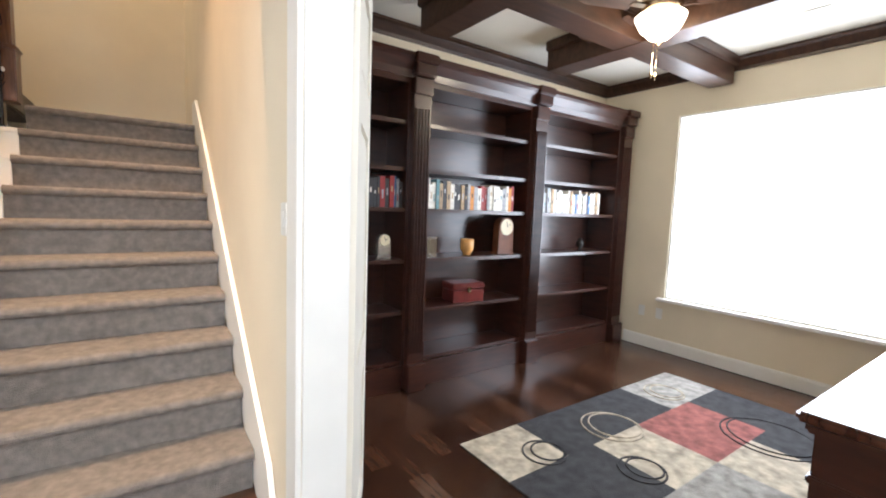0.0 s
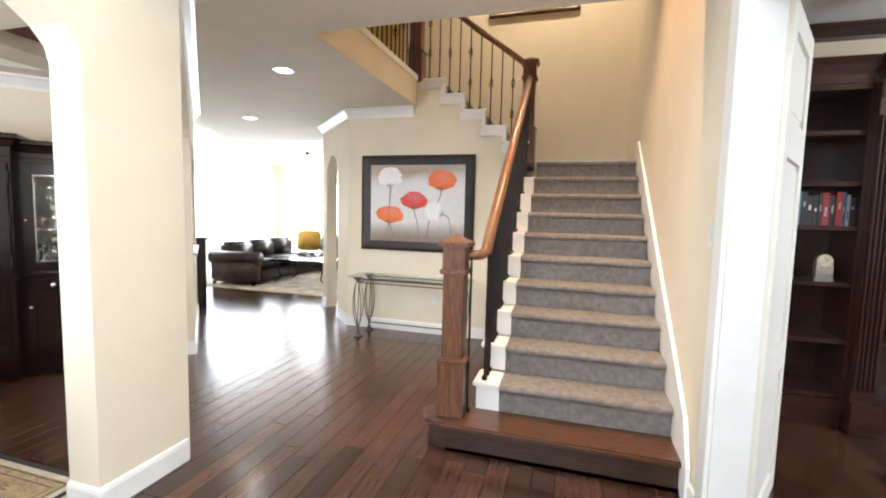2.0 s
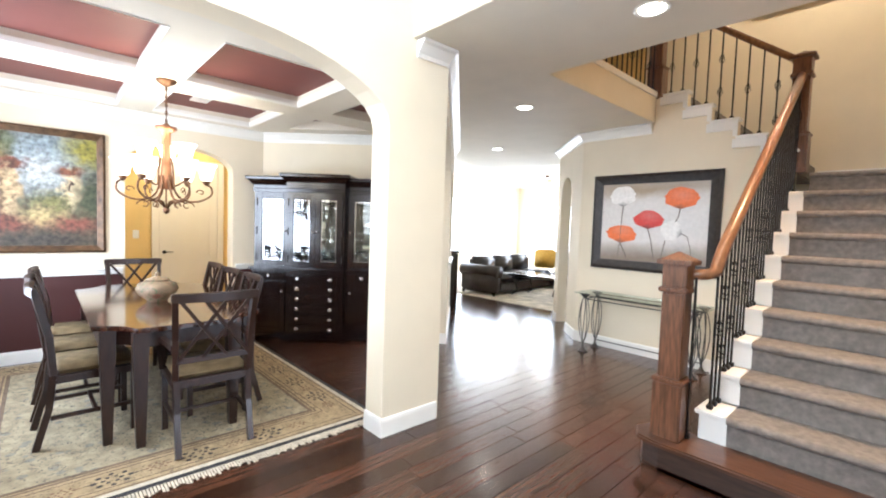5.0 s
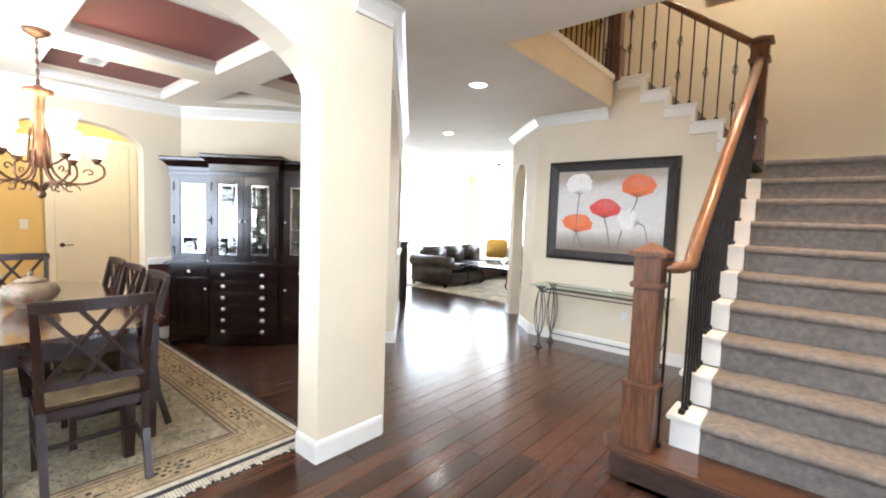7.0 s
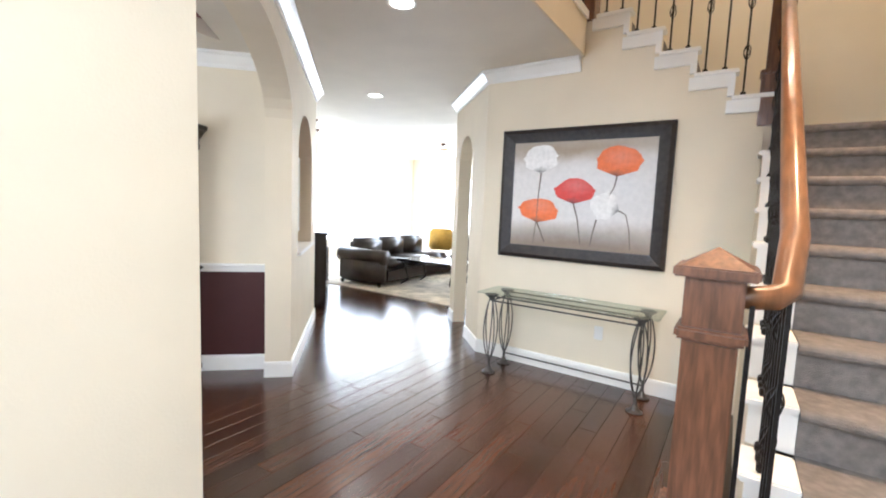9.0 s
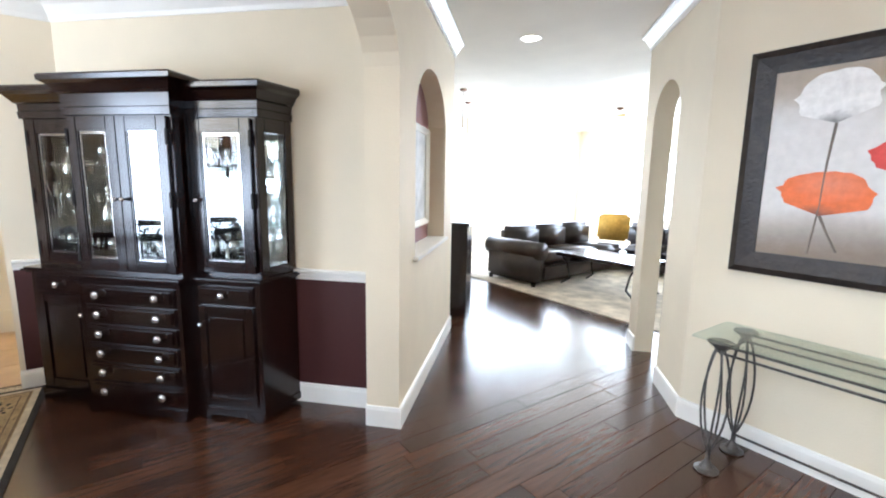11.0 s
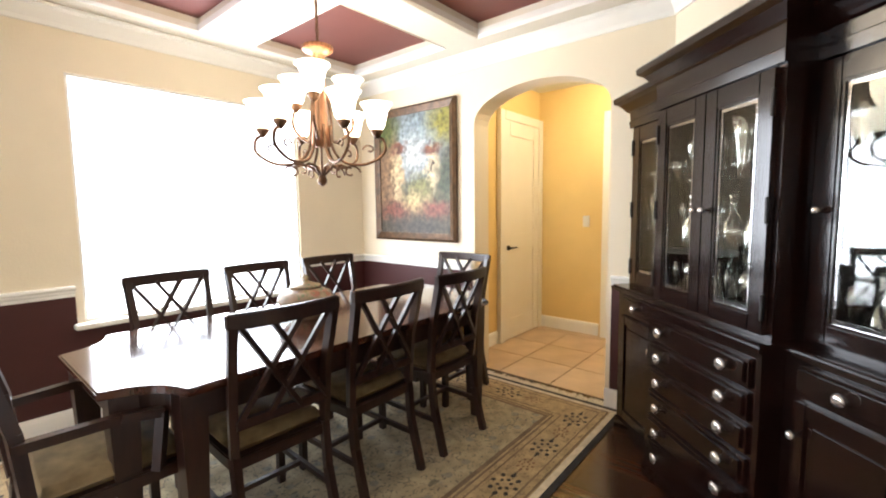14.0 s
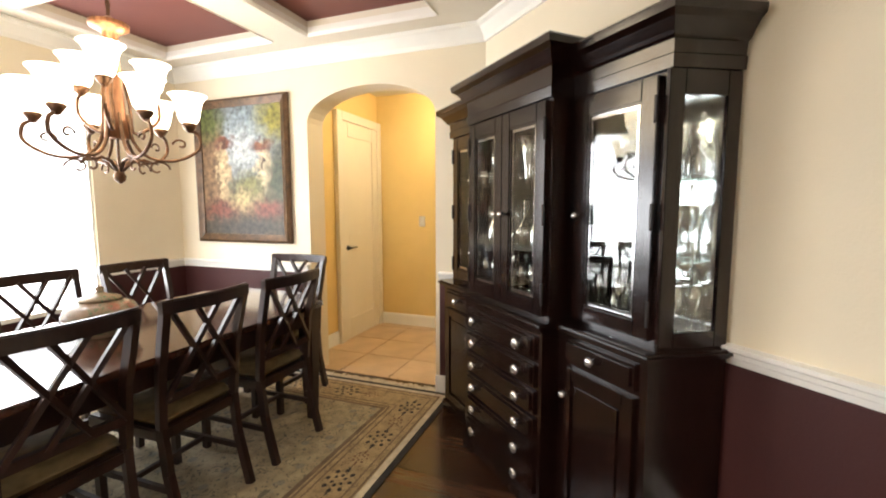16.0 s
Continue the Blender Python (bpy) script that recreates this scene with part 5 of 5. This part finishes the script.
def pilaster(x):
    ob = thing("pilaster", pose(x, 4.83, 0), "fluted mahogany pilaster between the bookcases", "pilaster", "bookcase pilasters")
    part("plinth", one(box, -0.083, 0.083, -0.06, 0.37, 0, 0.22, 0.006), BOOKWOOD, ob)
    shaft = part("shaft", one(box, -0.076, 0.076, -0.02, 0.37, 0.22, 2.36), BOOKWOOD, ob)
    for i in range(5):
        part("flute", one(box, -0.066 + i * 0.0275, -0.066 + i * 0.0275 + 0.018, -0.036, -0.0195, 0.3, 2.2, 0.006), BOOKWOOD, shaft)
    c = bmesh.new()
    box(c, -0.082, 0.082, -0.04, 0.37, 2.3, 2.42, 0.006)
    box(c, -0.09, 0.09, -0.065, 0.36, 2.43, 2.52, 0.01)
    box(c, -0.1, 0.1, -0.085, 0.36, 2.521, 2.59, 0.008)
    part("capital", c, BOOKWOOD, ob)


for x in (1.9, 3.2, 4.58):
    pilaster(x)

BOOKC = {n: mat("book_" + n, c, 0.55, 30, 0.25) for n, c in (("white", (0.72, 0.70, 0.64)), ("blue", (0.06, 0.14, 0.30)), ("black", (0.03, 0.03, 0.035)), ("red", (0.30, 0.03, 0.03)), ("tan", (0.42, 0.30, 0.17)), ("teal", (0.12, 0.25, 0.28)), ("orange", (0.60, 0.25, 0.04)), ("grey", (0.35, 0.36, 0.38)))}


def books(x0, x1, z, names, seed):
    r = random.Random(seed)
    x = x0
    while x < x1:
        w, h, d = r.uniform(0.02, 0.042), r.uniform(0.19, 0.245), r.uniform(0.14, 0.18)
        col = r.choice(names)
        ob = thing("book", pose(x + w / 2, 4.9 + r.uniform(0, 0.015), z + 0.0005), col + " hardback book standing on the bookcase shelf", "book", "books on the study shelves")
        c = bmesh.new()
        box(c, -w / 2, -w / 2 + 0.003, 0, d, 0, h)
        box(c, w / 2 - 0.003, w / 2, 0, d, 0, h)
        box(c, -w / 2 + 0.003, w / 2 - 0.003, 0, 0.004, 0, h)
        part("cover", c, BOOKC[col], ob)
        part("pages", one(box, -w / 2 + 0.0032, w / 2 - 0.0032, 0.0042, d - 0.004, 0.003, h - 0.004), BOOKC["white"], ob)
        lo = r.uniform(0.45, 0.75)
        ink = r.choice(["tan", "grey", "white"] if col in ("blue", "black", "red", "teal") else ["grey", "red", "teal", "black", "tan"])
        part("title_bar", one(box, -w * 0.18, w * 0.18, -0.0012, -0.0002, h * (lo - r.uniform(0.1, 0.3)), h * lo), BOOKC[ink], ob)
        x += w + 0.0015


books(1.25, 1.78, SH[2], ["blue", "blue", "grey", "teal", "black", "tan", "red"], 1)
books(2.01, 2.42, SH[2], ["white", "teal", "black", "white", "tan", "black"], 2)
books(2.44, 2.97, SH[2], ["white", "black", "white", "red", "grey", "orange"], 3)
books(3.32, 3.75, SH[2], ["white", "white", "grey", "tan", "white"], 4)
books(3.78, 4.25, SH[2], ["grey", "white", "white", "blue", "tan"], 5)

CLOCKWOOD = mat("walnut_clock", (0.15, 0.052, 0.02), 0.55, 9, 0.3)
DIALC = mat("cream_dial", (0.75, 0.68, 0.50), 0.5, 6, 0.05)


def clock(m, label, s=1.0, metal=False):
    ob = thing("mantel_clock", m, label, "clock")
    body = CRYSTAL if metal else CLOCKWOOD
    c = bmesh.new()
    pts = [(-0.09 * s, 0), (0.09 * s, 0), (0.085 * s, 0.22 * s)] + [(0.085 * s * math.cos(math.pi * k / 10), 0.24 * s + 0.085 * s * math.sin(math.pi * k / 10)) for k in range(11)] + [(-0.085 * s, 0.22 * s)]
    prism(c, pts, 0.08 * s, Matrix(((1, 0, 0, 0), (0, 0, -1, 0.08 * s), (0, 1, 0, 0), (0, 0, 0, 1))))
    part("case", c, body, ob)
    part("dial", one(lathe, [(0.072 * s, 0), (0.072 * s, 0.006), (0.066 * s, 0.008)], 24, pose(0, 0.0, 0.24 * s, 90)), DIALC, ob)
    c = bmesh.new()
    bar(c, (0, -0.01, 0.24 * s), (0.03 * s, -0.01, 0.27 * s), 0.005 * s, 0.002)
    bar(c, (0, -0.0101, 0.24 * s), (-0.01 * s, -0.0101, 0.29 * s), 0.004 * s, 0.002)
    part("clock_hands_pair", c, IRON, ob)
    part("foot", one(box, -0.1 * s, 0.1 * s, -0.008, 0.09 * s, 0.0, 0.018 * s, 0.003), body, ob)


clock(pose(2.93, 4.93, SH[1] + 0.001), "wooden mantel clock with a cream dial on the shelf", 1.05)
clock(pose(1.66, 4.92, SH[1] + 0.001), "small silver clock on the bookcase shelf", 0.6, True)
cd = thing("candle", pose(2.5, 4.97, SH[1] + 0.001), "amber glass candle on the bookcase shelf", "candle")
part("glass_cup", one(lathe, [(0.03, 0), (0.035, 0.02), (0.06, 0.05), (0.062, 0.14), (0.05, 0.145)], 16), mat("amber_wax", (0.62, 0.33, 0.10), 0.35, 8, 0.2), cd, smooth=True)
part("wick", one(lathe, [(0.003, 0.14), (0.003, 0.165)], 6), IRON, cd)
ln = thing("lantern", pose(2.1, 4.97, SH[1] + 0.001), "small silver framed glass box on the shelf", "lantern")
part("glass_body", one(box, -0.045, 0.045, -0.045, 0.045, 0.01, 0.15), STEMWARE, ln)
part("base", one(box, -0.052, 0.052, -0.052, 0.052, 0, 0.012, 0.002), CRYSTAL, ln)
part("lid", one(box, -0.052, 0.052, -0.052, 0.052, 0.15, 0.168, 0.004), CRYSTAL, ln)
bx = thing("keepsake_box", pose(2.5, 5.0, SH[0] + 0.001, 0, 0, -6), "dark red wooden box with a brass latch on the shelf", "box")
REDBOX = mat("red_lacquer", (0.12, 0.018, 0.014), 0.3, 9, 0.4)
part("case", one(box, -0.16, 0.16, -0.1, 0.1, 0, 0.11, 0.005), REDBOX, bx)
part("lid", one(box, -0.165, 0.165, -0.105, 0.105, 0.113, 0.17, 0.01), REDBOX, bx)
part("latch", one(box, -0.018, 0.018, -0.112, -0.104, 0.085, 0.135, 0.004), CHROME, bx)
fg = thing("bird_figurine", pose(4.1, 5.0, SH[1] + 0.001), "small dark bird figurine on the bookcase shelf", "figurine")
part("body", one(lathe, [(0.03, 0), (0.012, 0.02), (0.05, 0.06), (0.035, 0.1), (0.01, 0.14)], 12), IRON, fg, smooth=True)

# beams
for i, (x0, x1, y0, y1, z0) in enumerate(((1.80, 2.02, 0.0, 4.72, 2.70), (3.12, 3.34, 0.0, 4.72, 2.70), (0.69, 4.66, 3.84, 4.06, 2.704), (0.69, 4.66, 2.2, 2.42, 2.704))):
    ob = thing("ceiling_beam", pose(0, 0, 0), "dark walnut ceiling beam in the study", "beam", "study ceiling beams")
    c = bmesh.new()
    box(c, x0, x1, y0, y1, z0, STU - 0.002, 0.004)
    part("beam_core", c, BEAMWOOD, ob)
    c = bmesh.new()
    if x1 - x0 < 1:
        box(c, x0 - 0.035, x0, y0, y1, STU - 0.09, STU - 0.003, 0.01)
        box(c, x1, x1 + 0.035, y0, y1, STU - 0.09, STU - 0.003, 0.01)
    else:
        box(c, x0, x1, y0 - 0.035, y0, STU - 0.094, STU - 0.003, 0.01)
        box(c, x0, x1, y1, y1 + 0.035, STU - 0.094, STU - 0.003, 0.01)
    part("beam_moulding", c, BEAMWOOD, ob)
moulding("study_crown", [(4.75, -0.6), (4.75, 5.25), (0.69, 5.25)], crown(STU), BEAMWOOD, "dark wooden crown moulding in the study")


def ceiling_fan(m, label, k=1.0):
    ob = thing("ceiling_fan", m, label, "ceiling fan")
    part("mount", one(lathe, [(0.07, 0), (0.06, -0.03), (0.015, -0.05), (0.015, -0.1)], 16), BRONZE, ob)
    part("motor", one(lathe, [(0.05, -0.09), (0.12, -0.1), (0.13, -0.15), (0.1, -0.19), (0.06, -0.2)], 20), CHROME, ob, "brass coloured motor housing", True)
    for i in range(5):
        a = 72 * i + 12
        c = bmesh.new()
        box(c, 0.2, 0.66, -0.065, 0.065, -0.155, -0.148, 0.003)
        box(c, 0.1, 0.22, -0.02, 0.02, -0.16, -0.152)
        bmesh.ops.transform(c, matrix=pose(0, 0, 0, 0, 0, a) @ pose(0, 0, -0.155, 10) @ pose(0, 0, 0.155), verts=c.verts)
        part("blade", c, BEAMWOOD, ob)
    part("light_bowl", one(lathe, [(0.02, -0.36), (0.06, -0.345), (0.12, -0.29), (0.15, -0.23), (0.155, -0.21), (0.1, -0.2)], 24), FROST, ob, "lit frosted glass bowl", True)
    part("finial", one(lathe, [(0.004, -0.39), (0.018, -0.375), (0.012, -0.36)], 10), BRONZE, ob)
    c = bmesh.new()
    for dx in (-0.03, 0.02):
        tube(c, [(dx, 0.02, -0.36), (dx, 0.02, -0.55)], 0.0025, 4)
        lathe(c, [(0.003, -0.6), (0.01, -0.575), (0.003, -0.55)], 8, pose(dx, 0.02, 0))
    part("pull_chain", c, CHROME, ob)


ceiling_fan(pose(2.92, 3.58, 2.95), "dark bladed ceiling fan with a lit glass bowl")
bulb("fan_light", (2.92, 3.58, 2.48), 25, 0.12)

# study rug of coloured blocks
rg = thing("study_rug", pose(0, 0, 0), "modern rug of cream, red and charcoal blocks with rings", "rug")
RC = {n: mat("rug_" + n, c, 0.95, 14, 0.4, 0.5, 120) for n, c in (("cream", (0.42, 0.36, 0.27)), ("red", (0.26, 0.085, 0.07)), ("charcoal", (0.034, 0.033, 0.035)), ("grey", (0.30, 0.28, 0.25)))}
x0, y0 = 1.72, 1.9
pat = ["cream charcoal charcoal grey".split(), "charcoal cream red charcoal".split(), "red grey cream charcoal".split(), "cream charcoal red grey".split()]
part("backing", one(box, x0, x0 + 2.4, y0, y0 + 2.06, 0.001, 0.006), RC["charcoal"], rg)
ro = random.Random(2)
ys = [y0 + 2.06, y0 + 1.62, y0 + 1.1, y0 + 0.55, y0]
for j in range(4):
    xx = x0
    for i in range(4):
        w = 0.6 + (0.12 if (i + j) % 2 else -0.12)
        xe = min(xx + w, x0 + 2.4) if i < 3 else x0 + 2.4
        part("block", one(box, xx, xe, ys[j + 1], ys[j], 0.0061, 0.009), RC[pat[j][i]], rg)
        xx = xe
for x, y, r, cn in ((2.1, 3.62, 0.13, "charcoal"), (2.45, 3.2, 0.13, "charcoal"), (2.75, 3.6, 0.2, "cream"), (3.55, 2.95, 0.28, "charcoal"), (3.65, 3.72, 0.15, "cream")):
    for q in (0, 0.03):
        c = bmesh.new()
        tube(c, [(x + q + (r - q) * math.cos(t * math.pi / 12), y + (r - q) * math.sin(t * math.pi / 12), 0.0095) for t in range(25)], 0.007, 4)
        part("ring_motif", c, RC[cn], rg)

dk = thing("desk", pose(2.08, 1.25, 0), "dark red wooden desk with a polished top in the study", "desk")
part("top", one(box, 0, 1.6, 0, 1.2, 0.73, 0.77, 0.012), TABLEWOOD, dk)
part("moulding", one(box, 0.025, 1.575, 0.025, 1.175, 0.69, 0.73, 0.01), BOOKWOOD, dk)
part("pedestal", one(box, 0.05, 0.6, 0.05, 1.15, 0.0, 0.69, 0.005), BOOKWOOD, dk)
part("pedestal", one(box, 1.0, 1.55, 0.05, 1.15, 0.0, 0.69, 0.005), BOOKWOOD, dk)
part("side_moulding", one(box, 0.035, 0.6, 0.04, 1.16, 0.5, 0.53, 0.006), BOOKWOOD, dk)


# ---- living room ----
def sofa():
    ob = thing("sectional_sofa", pose(-6.68, 8.0, 0, 0, 0, 4), "black leather sectional sofa with plump cushions", "sofa")
    part("base", one(box, 0, 0.95, 0, 3.0, 0.08, 0.3, 0.03), LEATHER, ob)
    part("base", one(box, 0.955, 3.6, 2.05, 3.0, 0.08, 0.3, 0.03), LEATHER, ob)
    c = bmesh.new()
    box(c, 0.0, 0.98, -0.22, 0.0, 0.06, 0.5, 0.05)
    tube(c, [(-0.02, -0.11, 0.52), (1.0, -0.11, 0.52)], 0.13, 14)
    part("arm", c, LEATHER, ob, smooth=True)
    for i in range(3):
        y = 0.02 + i * 0.72
        part("seat_cushion", one(box, 0.28, 0.97, y, y + 0.7, 0.3, 0.46, 0.06), LEATHER, ob, smooth=True)
        part("back_cushion", one(box, 0.0, 0.3, y, y + 0.715, 0.38, 0.8, 0.07), LEATHER, ob, smooth=True)
    for i in range(4):
        x = 0.98 + i * 0.65
        part("seat_cushion", one(box, x, x + 0.63, 2.06, 2.72, 0.3, 0.46, 0.06), LEATHER, ob, smooth=True)
        part("back_cushion", one(box, x - 0.3, x + 0.33, 2.7, 3.0, 0.38, 0.8, 0.07), LEATHER, ob, smooth=True)
    for x, y in ((0.06, -0.16), (0.9, -0.16), (0.06, 2.9), (3.5, 2.1), (3.5, 2.9)):
        part("foot", one(lathe, [(0.03, 0), (0.04, 0.08)], 8, pose(x, y, 0)), ESPRESSO, ob)


sofa()
pw = new("throw_pillow", mesh_of("throw_pillow", one(box, -0.27, 0.27, -0.07, 0.07, 0, 0.5, 0.045), YELLOW, True))
pw.matrix_world = pose(-6.3, 10.5, 0.465, -18, 0, 25)
tagged(pw, "mustard yellow cushion on the leather sofa", "pillow")
solid("living_room_carpet", one(box, -8.8, -1.6, 7.6, 12.55, 0.001, 0.012), LRCARPET, "cream carpet in the living room", "floor")
ct = thing("coffee_table", pose(-5.15, 8.75, 0.012), "dark coffee table with curved iron legs", "coffee table")
part("tabletop", one(box, -0.65, 0.65, -0.38, 0.38, 0.42, 0.47, 0.012), ESPRESSO, ct)
for sx in (-1, 1):
    for sy in (-1, 1):
        c = bmesh.new()
        tube(c, [(sx * 0.58, sy * 0.3, 0.01), (sx * 0.45, sy * 0.27, 0.1), (sx * 0.5, sy * 0.28, 0.3), (sx * 0.58, sy * 0.3, 0.42)], 0.014, 6)
        part("leg", c, IRON, ct)
cb = thing("side_cabinet", pose(-5.25, 6.15, 0, 0, 0, -45), "dark wooden cabinet past the end of the hall wall", "cabinet")
part("body", one(box, -0.5, 0.0, -0.2, 0.1, 0, 1.0, 0.01), ESPRESSO, cb)
part("top", one(box, -0.53, 0.03, -0.22, 0.13, 1.001, 1.04, 0.01), ESPRESSO, cb)
ceiling_fan(pose(-6.6, 10.9, 2.9), "dark ceiling fan with a lit bowl in the living room")
for x, y in ((-7.17, 7.64), (-7.98, 8.37)):
    pl = thing("pendant_lamp", pose(x, y, 2.9), "small glass pendant lamp on a dark stem", "pendant lamp", "living room pendants")
    part("canopy", one(lathe, [(0.06, -0.001), (0.05, -0.03), (0.01, -0.04)], 12), BRONZE, pl)
    part("stem", one(lathe, [(0.006, -0.6), (0.006, -0.03)], 6), BRONZE, pl)
    part("shade", one(lathe, [(0.02, -0.6), (0.06, -0.68), (0.065, -0.74), (0.05, -0.74)], 14), FROST, pl, "lit glass shade", True)

# ---- floorboards, last ----
fl = tagged(new("floor_boards"), "dark glossy hardwood floor of long planks", "floor", "", "structure")
W = 0.127
lens = (0.9, 1.25, 1.6)


def plank_mesh(L):
    b = bmesh.new()
    box(b, -W / 2 + 0.0008, W / 2 - 0.0008, 0.001, L - 0.001, -0.014, 0)
    top = [e for e in b.edges if all(abs(v.co.z) < 1e-6 for v in e.verts)]
    bmesh.ops.bevel(b, geom=top, offset=0.0022, segments=1, affect="EDGES")
    return mesh_of("plank", b, PLANK)


pm = [plank_mesh(L) for L in lens]
rest = bmesh.new()
count = 0
for i in range(-70, 38):
    x = (i + 0.5) * W
    if x > 4.75 or x < -8.8:
        continue
    r = random.Random(i + 500)
    y = -0.7 - r.random() * 1.2
    while y < 9.0:
        k = r.randrange(3)
        L = lens[k]
        near = -3.6 < x < 0.5 and y > 1.4 and y < 6.4
        if near and count < 300:
            o = new("plank", pm[k])
            o.parent = fl
            o.location = (x, y, 0)
            count += 1
        elif not (0.55 < x < 0.68) and not (x < -5.7 and y < 4.4):
            vs = box(rest, x - W / 2 + 0.0008, x + W / 2 - 0.0008, y + 0.001, y + L - 0.001, -0.014, 0)
        y += L
tagged(new("floorboards_beyond", mesh_of("floorboards_beyond", rest, PLANK)), "dark glossy hardwood planks", "floor", "", "stuff")
